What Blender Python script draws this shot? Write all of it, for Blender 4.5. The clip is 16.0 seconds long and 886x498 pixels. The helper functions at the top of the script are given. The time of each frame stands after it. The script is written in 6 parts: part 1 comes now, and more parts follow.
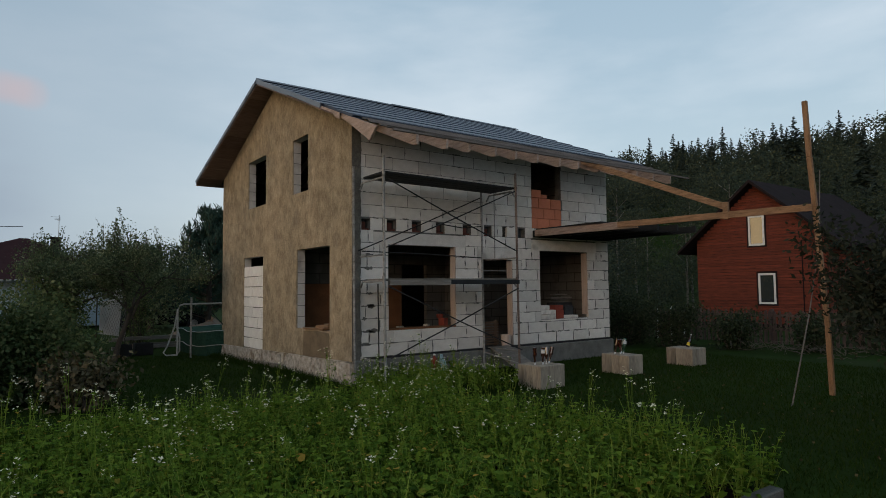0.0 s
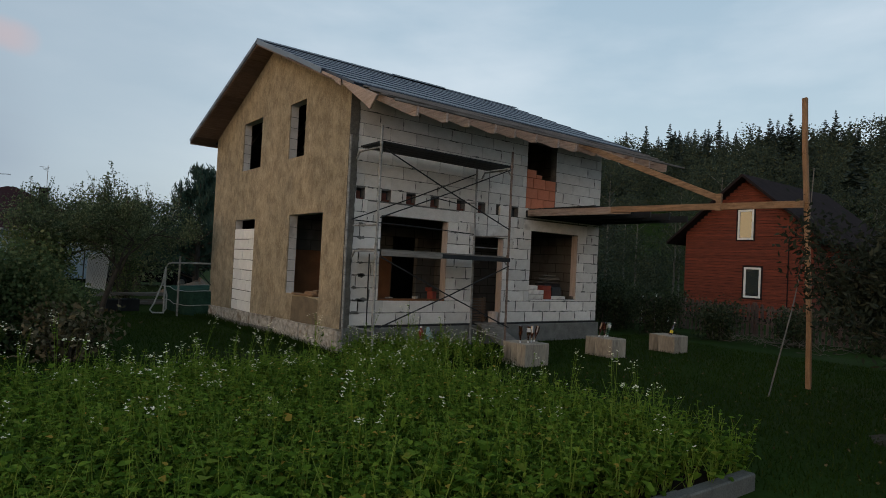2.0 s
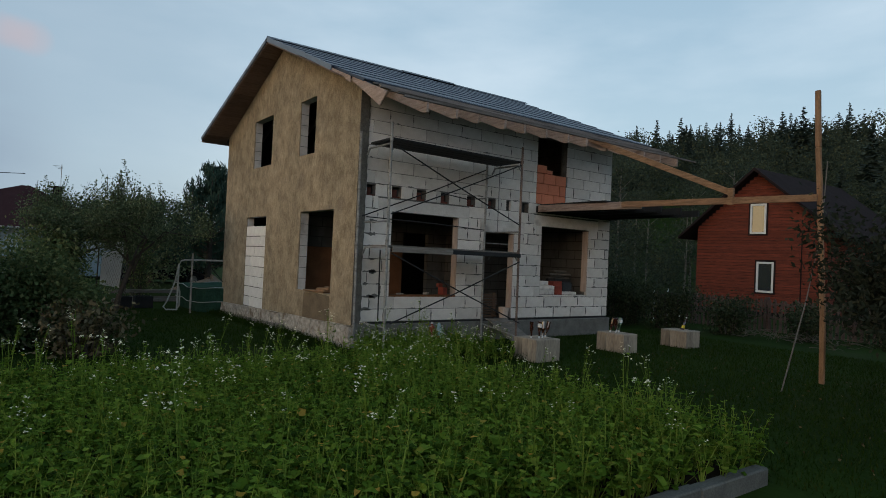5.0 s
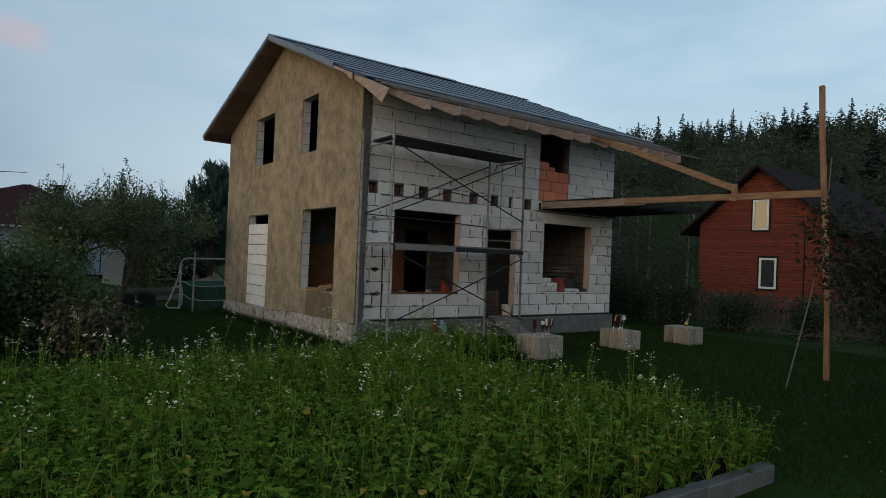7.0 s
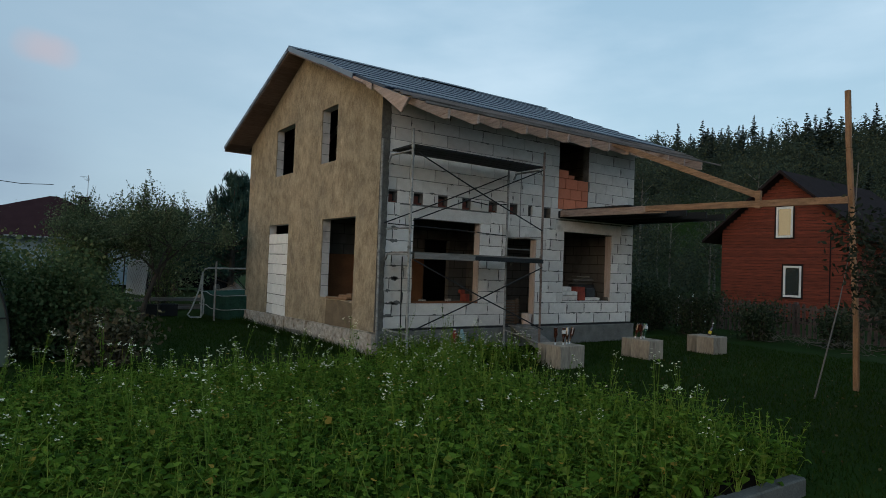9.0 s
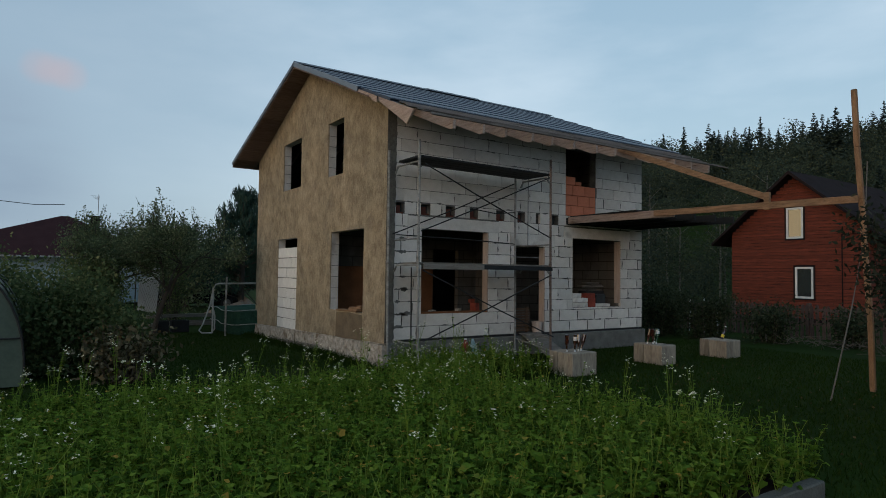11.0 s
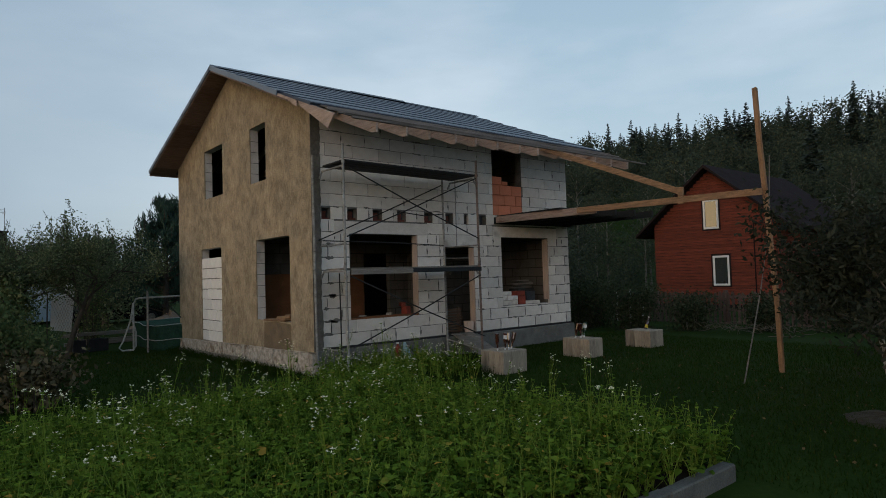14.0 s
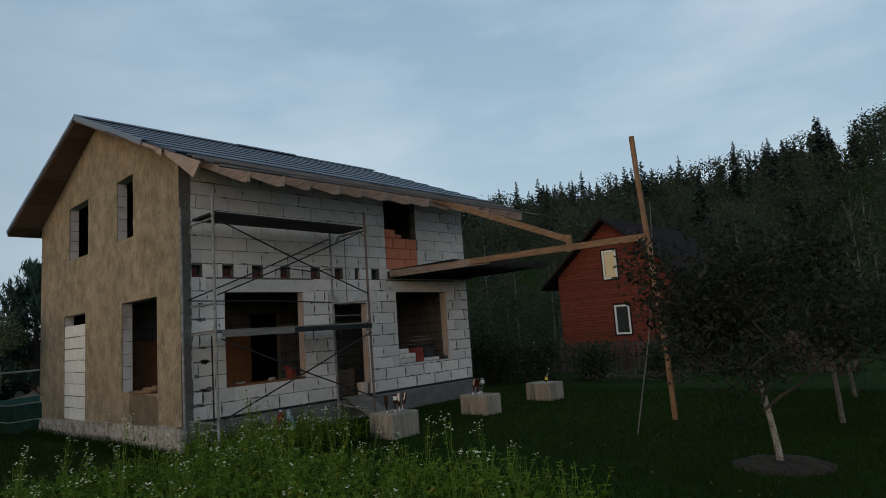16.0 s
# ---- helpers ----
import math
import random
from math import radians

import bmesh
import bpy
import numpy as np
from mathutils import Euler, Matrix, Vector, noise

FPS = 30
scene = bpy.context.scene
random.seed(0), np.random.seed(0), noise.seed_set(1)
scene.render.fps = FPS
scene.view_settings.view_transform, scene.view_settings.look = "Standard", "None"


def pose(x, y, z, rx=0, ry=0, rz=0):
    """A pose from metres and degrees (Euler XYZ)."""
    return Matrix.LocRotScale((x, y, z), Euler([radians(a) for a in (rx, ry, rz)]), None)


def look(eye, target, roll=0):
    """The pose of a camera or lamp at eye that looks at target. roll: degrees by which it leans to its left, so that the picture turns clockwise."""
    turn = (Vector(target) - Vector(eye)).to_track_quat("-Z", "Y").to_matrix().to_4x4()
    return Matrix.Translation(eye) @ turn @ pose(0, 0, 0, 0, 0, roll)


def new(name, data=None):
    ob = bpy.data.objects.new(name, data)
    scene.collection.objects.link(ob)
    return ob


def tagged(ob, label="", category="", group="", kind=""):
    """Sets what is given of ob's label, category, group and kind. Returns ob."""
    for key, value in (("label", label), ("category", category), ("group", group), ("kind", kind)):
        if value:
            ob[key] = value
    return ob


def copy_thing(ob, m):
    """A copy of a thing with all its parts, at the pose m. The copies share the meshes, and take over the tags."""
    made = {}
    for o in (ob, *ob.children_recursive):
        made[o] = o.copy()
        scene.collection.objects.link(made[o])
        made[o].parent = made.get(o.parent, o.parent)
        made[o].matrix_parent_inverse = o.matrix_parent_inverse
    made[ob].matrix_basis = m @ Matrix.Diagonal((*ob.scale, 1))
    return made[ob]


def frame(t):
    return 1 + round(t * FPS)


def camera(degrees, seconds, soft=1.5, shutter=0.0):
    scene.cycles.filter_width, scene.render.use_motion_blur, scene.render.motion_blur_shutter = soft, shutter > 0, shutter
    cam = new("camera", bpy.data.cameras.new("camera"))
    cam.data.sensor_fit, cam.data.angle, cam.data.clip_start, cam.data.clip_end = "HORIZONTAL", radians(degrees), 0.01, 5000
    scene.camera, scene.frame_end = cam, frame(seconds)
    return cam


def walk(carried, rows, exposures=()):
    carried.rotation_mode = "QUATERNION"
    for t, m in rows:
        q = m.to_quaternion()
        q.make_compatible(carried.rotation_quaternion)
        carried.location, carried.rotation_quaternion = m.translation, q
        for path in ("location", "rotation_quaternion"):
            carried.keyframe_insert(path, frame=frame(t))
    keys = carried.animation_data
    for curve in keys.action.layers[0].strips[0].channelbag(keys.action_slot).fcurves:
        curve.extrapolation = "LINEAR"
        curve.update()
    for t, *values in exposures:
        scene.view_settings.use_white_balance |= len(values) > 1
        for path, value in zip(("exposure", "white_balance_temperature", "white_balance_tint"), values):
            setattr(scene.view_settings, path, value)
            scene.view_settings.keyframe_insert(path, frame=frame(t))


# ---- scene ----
cam = camera(71.3, 16.0, soft=0.9)
PATH = [
    (0, (-5.791, -10.694, 1.366), (-4.616, -9.081, 1.492), -0.6),
    (0.5, (-5.883, -10.682, 1.347), (-4.768, -9.021, 1.375), -0.5),
    (1, (-5.876, -10.689, 1.339), (-4.685, -9.083, 1.345), 1.2),
    (1.5, (-5.852, -10.693, 1.324), (-4.623, -9.115, 1.343), 2.6),
    (2, (-5.856, -10.688, 1.332), (-4.651, -9.094, 1.38), 2.9),
    (2.5, (-5.871, -10.697, 1.333), (-4.701, -9.076, 1.38), 2.6),
    (3, (-5.855, -10.7, 1.321), (-4.656, -9.1, 1.354), 2.7),
    (3.5, (-5.867, -10.711, 1.327), (-4.667, -9.111, 1.364), 3.2),
    (4, (-5.874, -10.696, 1.32), (-4.687, -9.087, 1.358), 3.4),
    (6.5, (-5.885, -10.714, 1.349), (-4.705, -9.099, 1.374), 1.6),
    (7, (-5.887, -10.67, 1.329), (-4.71, -9.053, 1.354), 2.4),
    (7.5, (-5.898, -10.68, 1.34), (-4.743, -9.048, 1.363), 2.4),
    (8, (-5.886, -10.658, 1.324), (-4.741, -9.019, 1.37), 2.5),
    (8.5, (-5.909, -10.702, 1.336), (-4.758, -9.066, 1.366), 2.7),
    (9, (-5.896, -10.637, 1.325), (-4.768, -8.986, 1.377), 2.2),
    (11.5, (-5.91, -10.655, 1.327), (-4.801, -8.993, 1.411), 0.6),
    (12, (-5.875, -10.668, 1.339), (-4.734, -9.027, 1.412), -0.3),
    (12.5, (-5.841, -10.672, 1.343), (-4.648, -9.067, 1.395), -0.9),
    (13, (-5.851, -10.661, 1.337), (-4.651, -9.061, 1.383), -0.2),
    (13.5, (-5.831, -10.66, 1.349), (-4.639, -9.055, 1.379), -1.2),
    (14, (-5.758, -10.704, 1.376), (-4.488, -9.161, 1.459), -1.7),
    (14.5, (-5.596, -10.716, 1.363), (-4.265, -9.227, 1.474), -3.0),
    (15, (-5.348, -10.813, 1.331), (-4.035, -9.313, 1.491), -1.1),
    (15.5, (-5.142, -10.763, 1.314), (-3.779, -9.312, 1.505), -2.6),
    (16, (-4.942, -10.65, 1.3), (-3.483, -9.307, 1.558), -4.0),
]
walk(cam, [(t, look(eye, target, roll)) for t, eye, target, roll in PATH], exposures=[(0, 0.05, 6550, 11), (1.8, 0.05, 6550, 11), (3.2, 0.05, 6250, 8), (7, 0.05, 6150, 7), (9, 0.08, 5900, 4), (11.5, -0.03, 6150, 8), (13, 0.05, 6350, 10), (14.5, -0.05, 6300, 10), (16, -0.17, 6150, 8)])

# ---- sky, sun, exposure ----
scene.view_settings.exposure = 0.0
world = bpy.data.worlds.new("dusk_sky")
scene.world = world
world.use_nodes = True
wn, wl = world.node_tree.nodes, world.node_tree.links
wn.clear()
w_out = wn.new("ShaderNodeOutputWorld")
w_bg = wn.new("ShaderNodeBackground")
w_sky = wn.new("ShaderNodeTexSky")
w_sky.sky_type = "NISHITA"
w_sky.sun_disc = False
w_sky.sun_elevation = radians(5)
w_sky.sun_rotation = radians(243)
w_sky.dust_density = 1.5
w_gain = wn.new("ShaderNodeVectorMath")
w_gain.operation = "SCALE"
w_gain.inputs["Scale"].default_value = 0.30
w_co = wn.new("ShaderNodeTexCoord")
w_sep = wn.new("ShaderNodeSeparateXYZ")
w_ramp = wn.new("ShaderNodeValToRGB")
els = w_ramp.color_ramp.elements
els[0].position, els[0].color = 0.0, (0.44, 0.53, 0.62, 1)
els[1].position, els[1].color = 0.7, (0.27, 0.42, 0.55, 1)
mid = els.new(0.12)
mid.color = (0.47, 0.585, 0.685, 1)
w_map = wn.new("ShaderNodeMapping")
w_map.inputs["Scale"].default_value = (1.2, 1.2, 4.0)
w_noise = wn.new("ShaderNodeTexNoise")
w_noise.inputs["Scale"].default_value = 1.5
w_noise.inputs["Detail"].default_value = 6
w_cr = wn.new("ShaderNodeValToRGB")
w_cr.color_ramp.elements[0].position = 0.40
w_cr.color_ramp.elements[1].position = 0.70
w_cloud = wn.new("ShaderNodeMix")
w_cloud.data_type = "RGBA"
w_cloud.inputs[7].default_value = (0.74, 0.81, 0.88, 1)
w_mix = wn.new("ShaderNodeMix")
w_mix.data_type = "RGBA"
w_mix.inputs[0].default_value = 0.85


def toward(way, low, high):
    """How far the sky's direction lies toward a way: 0 at cosine low, 1 at cosine high."""
    dot = wn.new("ShaderNodeVectorMath")
    dot.operation = "DOT_PRODUCT"
    dot.inputs[1].default_value = Vector(way).normalized()
    nrm = wn.new("ShaderNodeVectorMath")
    nrm.operation = "NORMALIZE"
    wl.new(w_co.outputs["Generated"], nrm.inputs[0])
    wl.new(nrm.outputs[0], dot.inputs[0])
    mr = wn.new("ShaderNodeMapRange")
    mr.interpolation_type = "SMOOTHSTEP"
    mr.inputs["From Min"].default_value, mr.inputs["From Max"].default_value = low, high
    wl.new(dot.outputs["Value"], mr.inputs["Value"])
    return mr.outputs[0]


def times(a, b):
    m = wn.new("ShaderNodeMath")
    m.operation = "MULTIPLY"
    for k, v in enumerate((a, b)):
        if isinstance(v, float):
            m.inputs[k].default_value = v
        else:
            wl.new(v, m.inputs[k])
    return m.outputs[0]


def over(below, colour, factor):
    m = wn.new("ShaderNodeMix")
    m.data_type = "RGBA"
    m.inputs[7].default_value = (*colour, 1)
    wl.new(below, m.inputs[6])
    wl.new(factor, m.inputs[0])
    return m.outputs[2]


wl.new(w_co.outputs["Generated"], w_sep.inputs[0])
wl.new(w_sep.outputs["Z"], w_ramp.inputs[0])
wl.new(w_co.outputs["Generated"], w_map.inputs[0])
wl.new(w_map.outputs[0], w_noise.inputs["Vector"])
wl.new(w_noise.outputs["Fac"], w_cr.inputs[0])
wl.new(times(times(w_cr.outputs["Color"], toward((0.85, 0.45, 0.5), 0.1, 0.95)), 0.9), w_cloud.inputs[0])
wl.new(w_ramp.outputs["Color"], w_cloud.inputs[6])
wl.new(w_sky.outputs[0], w_gain.inputs[0])
wl.new(w_gain.outputs[0], w_mix.inputs[6])
wl.new(w_cloud.outputs[2], w_mix.inputs[7])
# the afterglow, and a small rosy cloud with a grey bank under it
sky_col = over(w_mix.outputs[2], (0.31, 0.40, 0.49), times(toward((-0.30, 0.93, 0.2), 0.70, 1.0), 0.55))
sky_col = over(sky_col, (1.0, 0.70, 0.36), times(toward((-0.93, 0.30, 0.10), 0.75, 0.97), 0.8))
sky_col = over(sky_col, (2.3, 1.65, 0.85), times(toward((-0.92, 0.37, 0.07), 0.955, 0.995), 0.9))
for way in ((0.015, 0.9640, 0.2645), (0.032, 0.9636, 0.2620), (-0.002, 0.9642, 0.2655)):
    sky_col = over(sky_col, (0.56, 0.46, 0.48), times(times(toward(way, 0.99965, 0.99999), w_noise.outputs["Fac"]), 0.75))
sky_col = over(sky_col, (0.28, 0.35, 0.44), times(times(toward((-0.14, 0.98, 0.08), 0.965, 0.998), w_cr.outputs["Color"]), 1.0))
wl.new(sky_col, w_bg.inputs["Color"])
w_bg.inputs["Strength"].default_value = 1.0
wl.new(w_bg.outputs[0], w_out.inputs["Surface"])

sun_data = bpy.data.lights.new("afterglow_sun", "SUN")
sun_data.energy, sun_data.angle, sun_data.color = 0.38, radians(40), (1.0, 0.80, 0.64)
sun = new("afterglow_sun", sun_data)
sun.matrix_world = look((-60, -30, 18), (0, 0, 0))


# ---- materials ----
def mat(name, c1, c2=None, rough=0.8, scale=6.0, fine=60.0, bump=0.2, metal=0.0, var=0.0, stretch=(1, 1, 1), c3=None, c3_at=0.62, spec=0.3, detail=6, lo=0.36, hi=0.66):
    """Two colours mixed by coarse and fine noise, an optional third as patches, relief, and a change from object to object."""
    m = bpy.data.materials.new(name)
    m.use_nodes = True
    n, l = m.node_tree.nodes, m.node_tree.links
    b = n["Principled BSDF"]
    c2 = c2 or tuple(v * 0.7 for v in c1)
    co = n.new("ShaderNodeTexCoord")
    mp = n.new("ShaderNodeMapping")
    mp.inputs["Scale"].default_value = stretch
    l.new(co.outputs["Object"], mp.inputs[0])
    n1 = n.new("ShaderNodeTexNoise")
    n1.inputs["Scale"].default_value, n1.inputs["Detail"].default_value = scale, detail
    n2 = n.new("ShaderNodeTexNoise")
    n2.inputs["Scale"].default_value, n2.inputs["Detail"].default_value = fine, 4
    l.new(mp.outputs[0], n1.inputs["Vector"])
    l.new(mp.outputs[0], n2.inputs["Vector"])
    add = n.new("ShaderNodeMath")
    add.operation = "MULTIPLY_ADD"
    add.inputs[1].default_value = 0.45
    l.new(n2.outputs["Fac"], add.inputs[0])
    sc = n.new("ShaderNodeMath")
    sc.operation = "MULTIPLY"
    sc.inputs[1].default_value = 0.6
    l.new(n1.outputs["Fac"], sc.inputs[0])
    l.new(sc.outputs[0], add.inputs[2])
    r = n.new("ShaderNodeValToRGB")
    r.color_ramp.elements[0].position, r.color_ramp.elements[0].color = lo, (*c2, 1)
    r.color_ramp.elements[1].position, r.color_ramp.elements[1].color = hi, (*c1, 1)
    l.new(add.outputs[0], r.inputs[0])
    col = r.outputs["Color"]
    if c3:
        n3 = n.new("ShaderNodeTexNoise")
        n3.inputs["Scale"].default_value, n3.inputs["Detail"].default_value = scale * 0.45, 8
        l.new(mp.outputs[0], n3.inputs["Vector"])
        r3 = n.new("ShaderNodeValToRGB")
        r3.color_ramp.elements[0].position, r3.color_ramp.elements[1].position = c3_at - 0.05, c3_at + 0.06
        l.new(n3.outputs["Fac"], r3.inputs[0])
        mx = n.new("ShaderNodeMix")
        mx.data_type = "RGBA"
        mx.inputs[7].default_value = (*c3, 1)
        l.new(r3.outputs["Color"], mx.inputs[0])
        l.new(col, mx.inputs[6])
        col = mx.outputs[2]
    if var:
        oi = n.new("ShaderNodeObjectInfo")
        mr = n.new("ShaderNodeMapRange")
        mr.inputs["To Min"].default_value, mr.inputs["To Max"].default_value = 1 - var, 1 + var
        l.new(oi.outputs["Random"], mr.inputs["Value"])
        hs = n.new("ShaderNodeHueSaturation")
        l.new(mr.outputs[0], hs.inputs["Value"])
        l.new(col, hs.inputs["Color"])
        col = hs.outputs[0]
    l.new(col, b.inputs["Base Color"])
    b.inputs["Roughness"].default_value, b.inputs["Metallic"].default_value = rough, metal
    b.inputs["Specular IOR Level"].default_value = spec
    if bump:
        bp = n.new("ShaderNodeBump")
        bp.inputs["Strength"].default_value, bp.inputs["Distance"].default_value = bump, 0.02
        l.new(add.outputs[0], bp.inputs["Height"])
        l.new(bp.outputs[0], b.inputs["Normal"])
    return m


def island_mat(name, colours, rough=0.7, spec=0.2, through_light=0.0):
    """Leaves: each separate piece of the mesh takes its own colour."""
    m = bpy.data.materials.new(name)
    m.use_nodes = True
    n, l = m.node_tree.nodes, m.node_tree.links
    b = n["Principled BSDF"]
    g = n.new("ShaderNodeNewGeometry")
    r = n.new("ShaderNodeValToRGB")
    els = r.color_ramp.elements
    while len(els) < len(colours):
        els.new(0.5)
    for i, (p, c) in enumerate(colours):
        els[i].position, els[i].color = p, (*c, 1)
    l.new(g.outputs["Random Per Island"], r.inputs[0])
    l.new(r.outputs["Color"], b.inputs["Base Color"])
    b.inputs["Roughness"].default_value = rough
    b.inputs["Specular IOR Level"].default_value = spec
    if through_light:
        t = n.new("ShaderNodeBsdfTranslucent")
        l.new(r.outputs["Color"], t.inputs["Color"])
        mx = n.new("ShaderNodeMixShader")
        mx.inputs[0].default_value = through_light
        l.new(b.outputs[0], mx.inputs[1])
        l.new(t.outputs[0], mx.inputs[2])
        l.new(mx.outputs[0], n["Material Output"].inputs["Surface"])
    return m


def glass_mat(name, tint=(0.03, 0.035, 0.04)):
    m = bpy.data.materials.new(name)
    m.use_nodes = True
    b = m.node_tree.nodes["Principled BSDF"]
    b.inputs["Base Color"].default_value = (*tint, 1)
    b.inputs["Roughness"].default_value = 0.03
    b.inputs["Specular IOR Level"].default_value = 0.5
    b.inputs["IOR"].default_value = 2.1
    return m


M_BLOCK = mat("aerated_concrete", (0.72, 0.685, 0.65), (0.54, 0.505, 0.475), 0.95, 4, 70, 0.4, var=0.13, c3=(0.40, 0.37, 0.345), c3_at=0.61, spec=0.1)
# Newly laid infill blocks; sunset light on the gable is put into the paler colour.
M_BLOCK_NEWLIT = mat("new_sunset_lit_concrete", (0.80, 0.785, 0.77), (0.66, 0.645, 0.63), 0.95, 5, 90, 0.25, var=0.05, spec=0.1)
M_MORTAR = mat("mortar", (0.19, 0.182, 0.175), (0.095, 0.092, 0.09), 0.95, 8, 70, 0.4, spec=0.1)
M_PLASTER = mat("cement_plaster", (0.54, 0.440, 0.312), (0.345, 0.280, 0.198), 0.95, 3.6, 48, 1.0, c3=(0.35, 0.290, 0.215), c3_at=0.66, stretch=(1, 1, 0.9), spec=0.1, detail=14, lo=0.42, hi=0.61)
M_PLASTER.node_tree.nodes["Bump"].inputs["Distance"].default_value = 0.06
def stain_and_pit_shade(m, tint, scale, stretch):
    """Damp areas and painted pit shade: a noise multiplies a surface's colour towards the tint."""
    n, l = m.node_tree.nodes, m.node_tree.links
    b = n["Principled BSDF"]
    old = b.inputs["Base Color"].links[0].from_socket
    co, mp, t, r = n.new("ShaderNodeTexCoord"), n.new("ShaderNodeMapping"), n.new("ShaderNodeTexNoise"), n.new("ShaderNodeValToRGB")
    mp.inputs["Scale"].default_value = stretch
    t.inputs["Scale"].default_value, t.inputs["Detail"].default_value = scale, 5
    r.color_ramp.elements[0].position, r.color_ramp.elements[0].color = 0.40, (*tint, 1)
    r.color_ramp.elements[1].position, r.color_ramp.elements[1].color = 0.62, (1, 1, 1, 1)
    mx = n.new("ShaderNodeMix")
    mx.data_type, mx.blend_type = "RGBA", "MULTIPLY"
    mx.inputs[0].default_value = 1.0
    l.new(co.outputs["Object"], mp.inputs[0])
    l.new(mp.outputs[0], t.inputs["Vector"])
    l.new(t.outputs["Fac"], r.inputs[0])
    l.new(old, mx.inputs[6])
    l.new(r.outputs["Color"], mx.inputs[7])
    l.new(mx.outputs[2], b.inputs["Base Color"])


stain_and_pit_shade(M_PLASTER, (0.85, 0.87, 0.88), 0.7, (1, 1.2, 0.6))
stain_and_pit_shade(M_PLASTER, (0.84, 0.83, 0.82), 9.0, (1, 1.6, 0.8))
# Small dark pits: own tone plus relief shadows put into the colour.
stain_and_pit_shade(M_PLASTER, (0.80, 0.78, 0.76), 24.0, (1, 1.5, 0.7))
M_PLINTH = mat("rough_plinth_concrete", (0.54, 0.49, 0.43), (0.22, 0.195, 0.17), 0.95, 9, 40, 0.9, c3=(0.20, 0.16, 0.12), c3_at=0.60, spec=0.1)
M_CORNER = mat("dark_corner_render", (0.165, 0.155, 0.14), (0.085, 0.08, 0.073), 0.95, 5, 40, 0.6, c3=(0.24, 0.21, 0.17), c3_at=0.64, spec=0.1)
M_FOUND = mat("grey_concrete", (0.185, 0.18, 0.168), (0.10, 0.096, 0.09), 0.95, 4, 60, 0.4, spec=0.1)
M_PAD = mat("pale_concrete", (0.38, 0.325, 0.26), (0.19, 0.16, 0.13), 0.95, 7, 50, 0.5, c3=(0.13, 0.11, 0.09), c3_at=0.62, stretch=(1, 1, 0.2), var=0.08, spec=0.1)
M_ROOF = mat("dark_metal_tile", (0.030, 0.042, 0.072), (0.018, 0.025, 0.044), 0.45, 1.2, 25, 0.10, metal=0.0, spec=0.4, stretch=(0.25, 2, 2))
M_SOFFIT = mat("brown_soffit_board", (0.215, 0.150, 0.130), (0.125, 0.086, 0.074), 0.8, 4, 30, 0.3, stretch=(1, 6, 6), var=0.22)
M_TRIM = mat("blue_grey_verge_metal", (0.150, 0.180, 0.230), (0.105, 0.125, 0.160), 0.40, 2, 30, 0.1, spec=0.5)
M_RAFTER = mat("weathered_pine", (0.42, 0.32, 0.275), (0.23, 0.172, 0.145), 0.85, 5, 40, 0.3, stretch=(6, 0.7, 6), c3=(0.15, 0.085, 0.055), c3_at=0.66, var=0.15)
M_BEAM = mat("fresh_pine", (0.32, 0.19, 0.11), (0.13, 0.076, 0.044), 0.8, 5, 40, 0.35, stretch=(6, 0.6, 6), c3=(0.20, 0.095, 0.04), c3_at=0.70, var=0.08)
M_BATTEN = mat("pale_batten", (0.24, 0.21, 0.20), (0.11, 0.095, 0.09), 0.9, 3, 40, 0.3, stretch=(0.5, 6, 6), c3=(0.07, 0.06, 0.055), c3_at=0.60, var=0.45)
M_POLE = mat("peeled_pine_post", (0.34, 0.20, 0.115), (0.16, 0.088, 0.045), 0.8, 3, 30, 0.3, stretch=(5, 5, 0.8), c3=(0.17, 0.10, 0.06), c3_at=0.62)
M_PLANK = mat("grey_old_plank", (0.20, 0.18, 0.16), (0.10, 0.09, 0.08), 0.9, 4, 40, 0.3, stretch=(0.6, 6, 6), var=0.2)
# Near black for rubber and plastic; on decks, underside shade put into the colour.
M_NEARBLACK = mat("near_black_and_underside_shade", (0.020, 0.021, 0.024), (0.010, 0.011, 0.012), 0.7, 4, 30, 0.2)
M_STEEL = mat("galvanised_tube", (0.34, 0.335, 0.33), (0.13, 0.12, 0.11), 0.6, 6, 50, 0.2, metal=0.3, stretch=(1, 1, 2))
M_DARKSTEEL = mat("dark_steel_rod", (0.032, 0.031, 0.033), (0.018, 0.018, 0.019), 0.6, 6, 50, 0.1, metal=0.3)
M_RUST = mat("rusty_tube", (0.24, 0.165, 0.135), (0.075, 0.06, 0.055), 0.7, 5, 40, 0.2, metal=0.2, stretch=(1, 1, 0.6))
M_BRICK = mat("orange_brick", (0.62, 0.23, 0.14), (0.46, 0.16, 0.095), 0.9, 5, 60, 0.3, var=0.10, spec=0.1)
M_CLAY = mat("fired_clay", (0.27, 0.062, 0.042), (0.16, 0.040, 0.030), 0.9, 6, 60, 0.3, var=0.12, spec=0.1)
# Darker, greyer clay for the bricks set in the joist pockets.
M_DULLCLAY = mat("dull_clay", (0.17, 0.062, 0.046), (0.10, 0.040, 0.032), 0.95, 6, 60, 0.3, var=0.2, spec=0.1)
M_PATCH = mat("damp_render_patch", (0.20, 0.155, 0.105), (0.13, 0.102, 0.072), 0.95, 4, 30, 0.6, spec=0.1)
# Shade of the rooms put into the colour of surfaces and pieces inside.
M_INSHADE = mat("interior_shade", (0.056, 0.059, 0.063), (0.030, 0.032, 0.034), 0.95, 2, 30, 0.2)


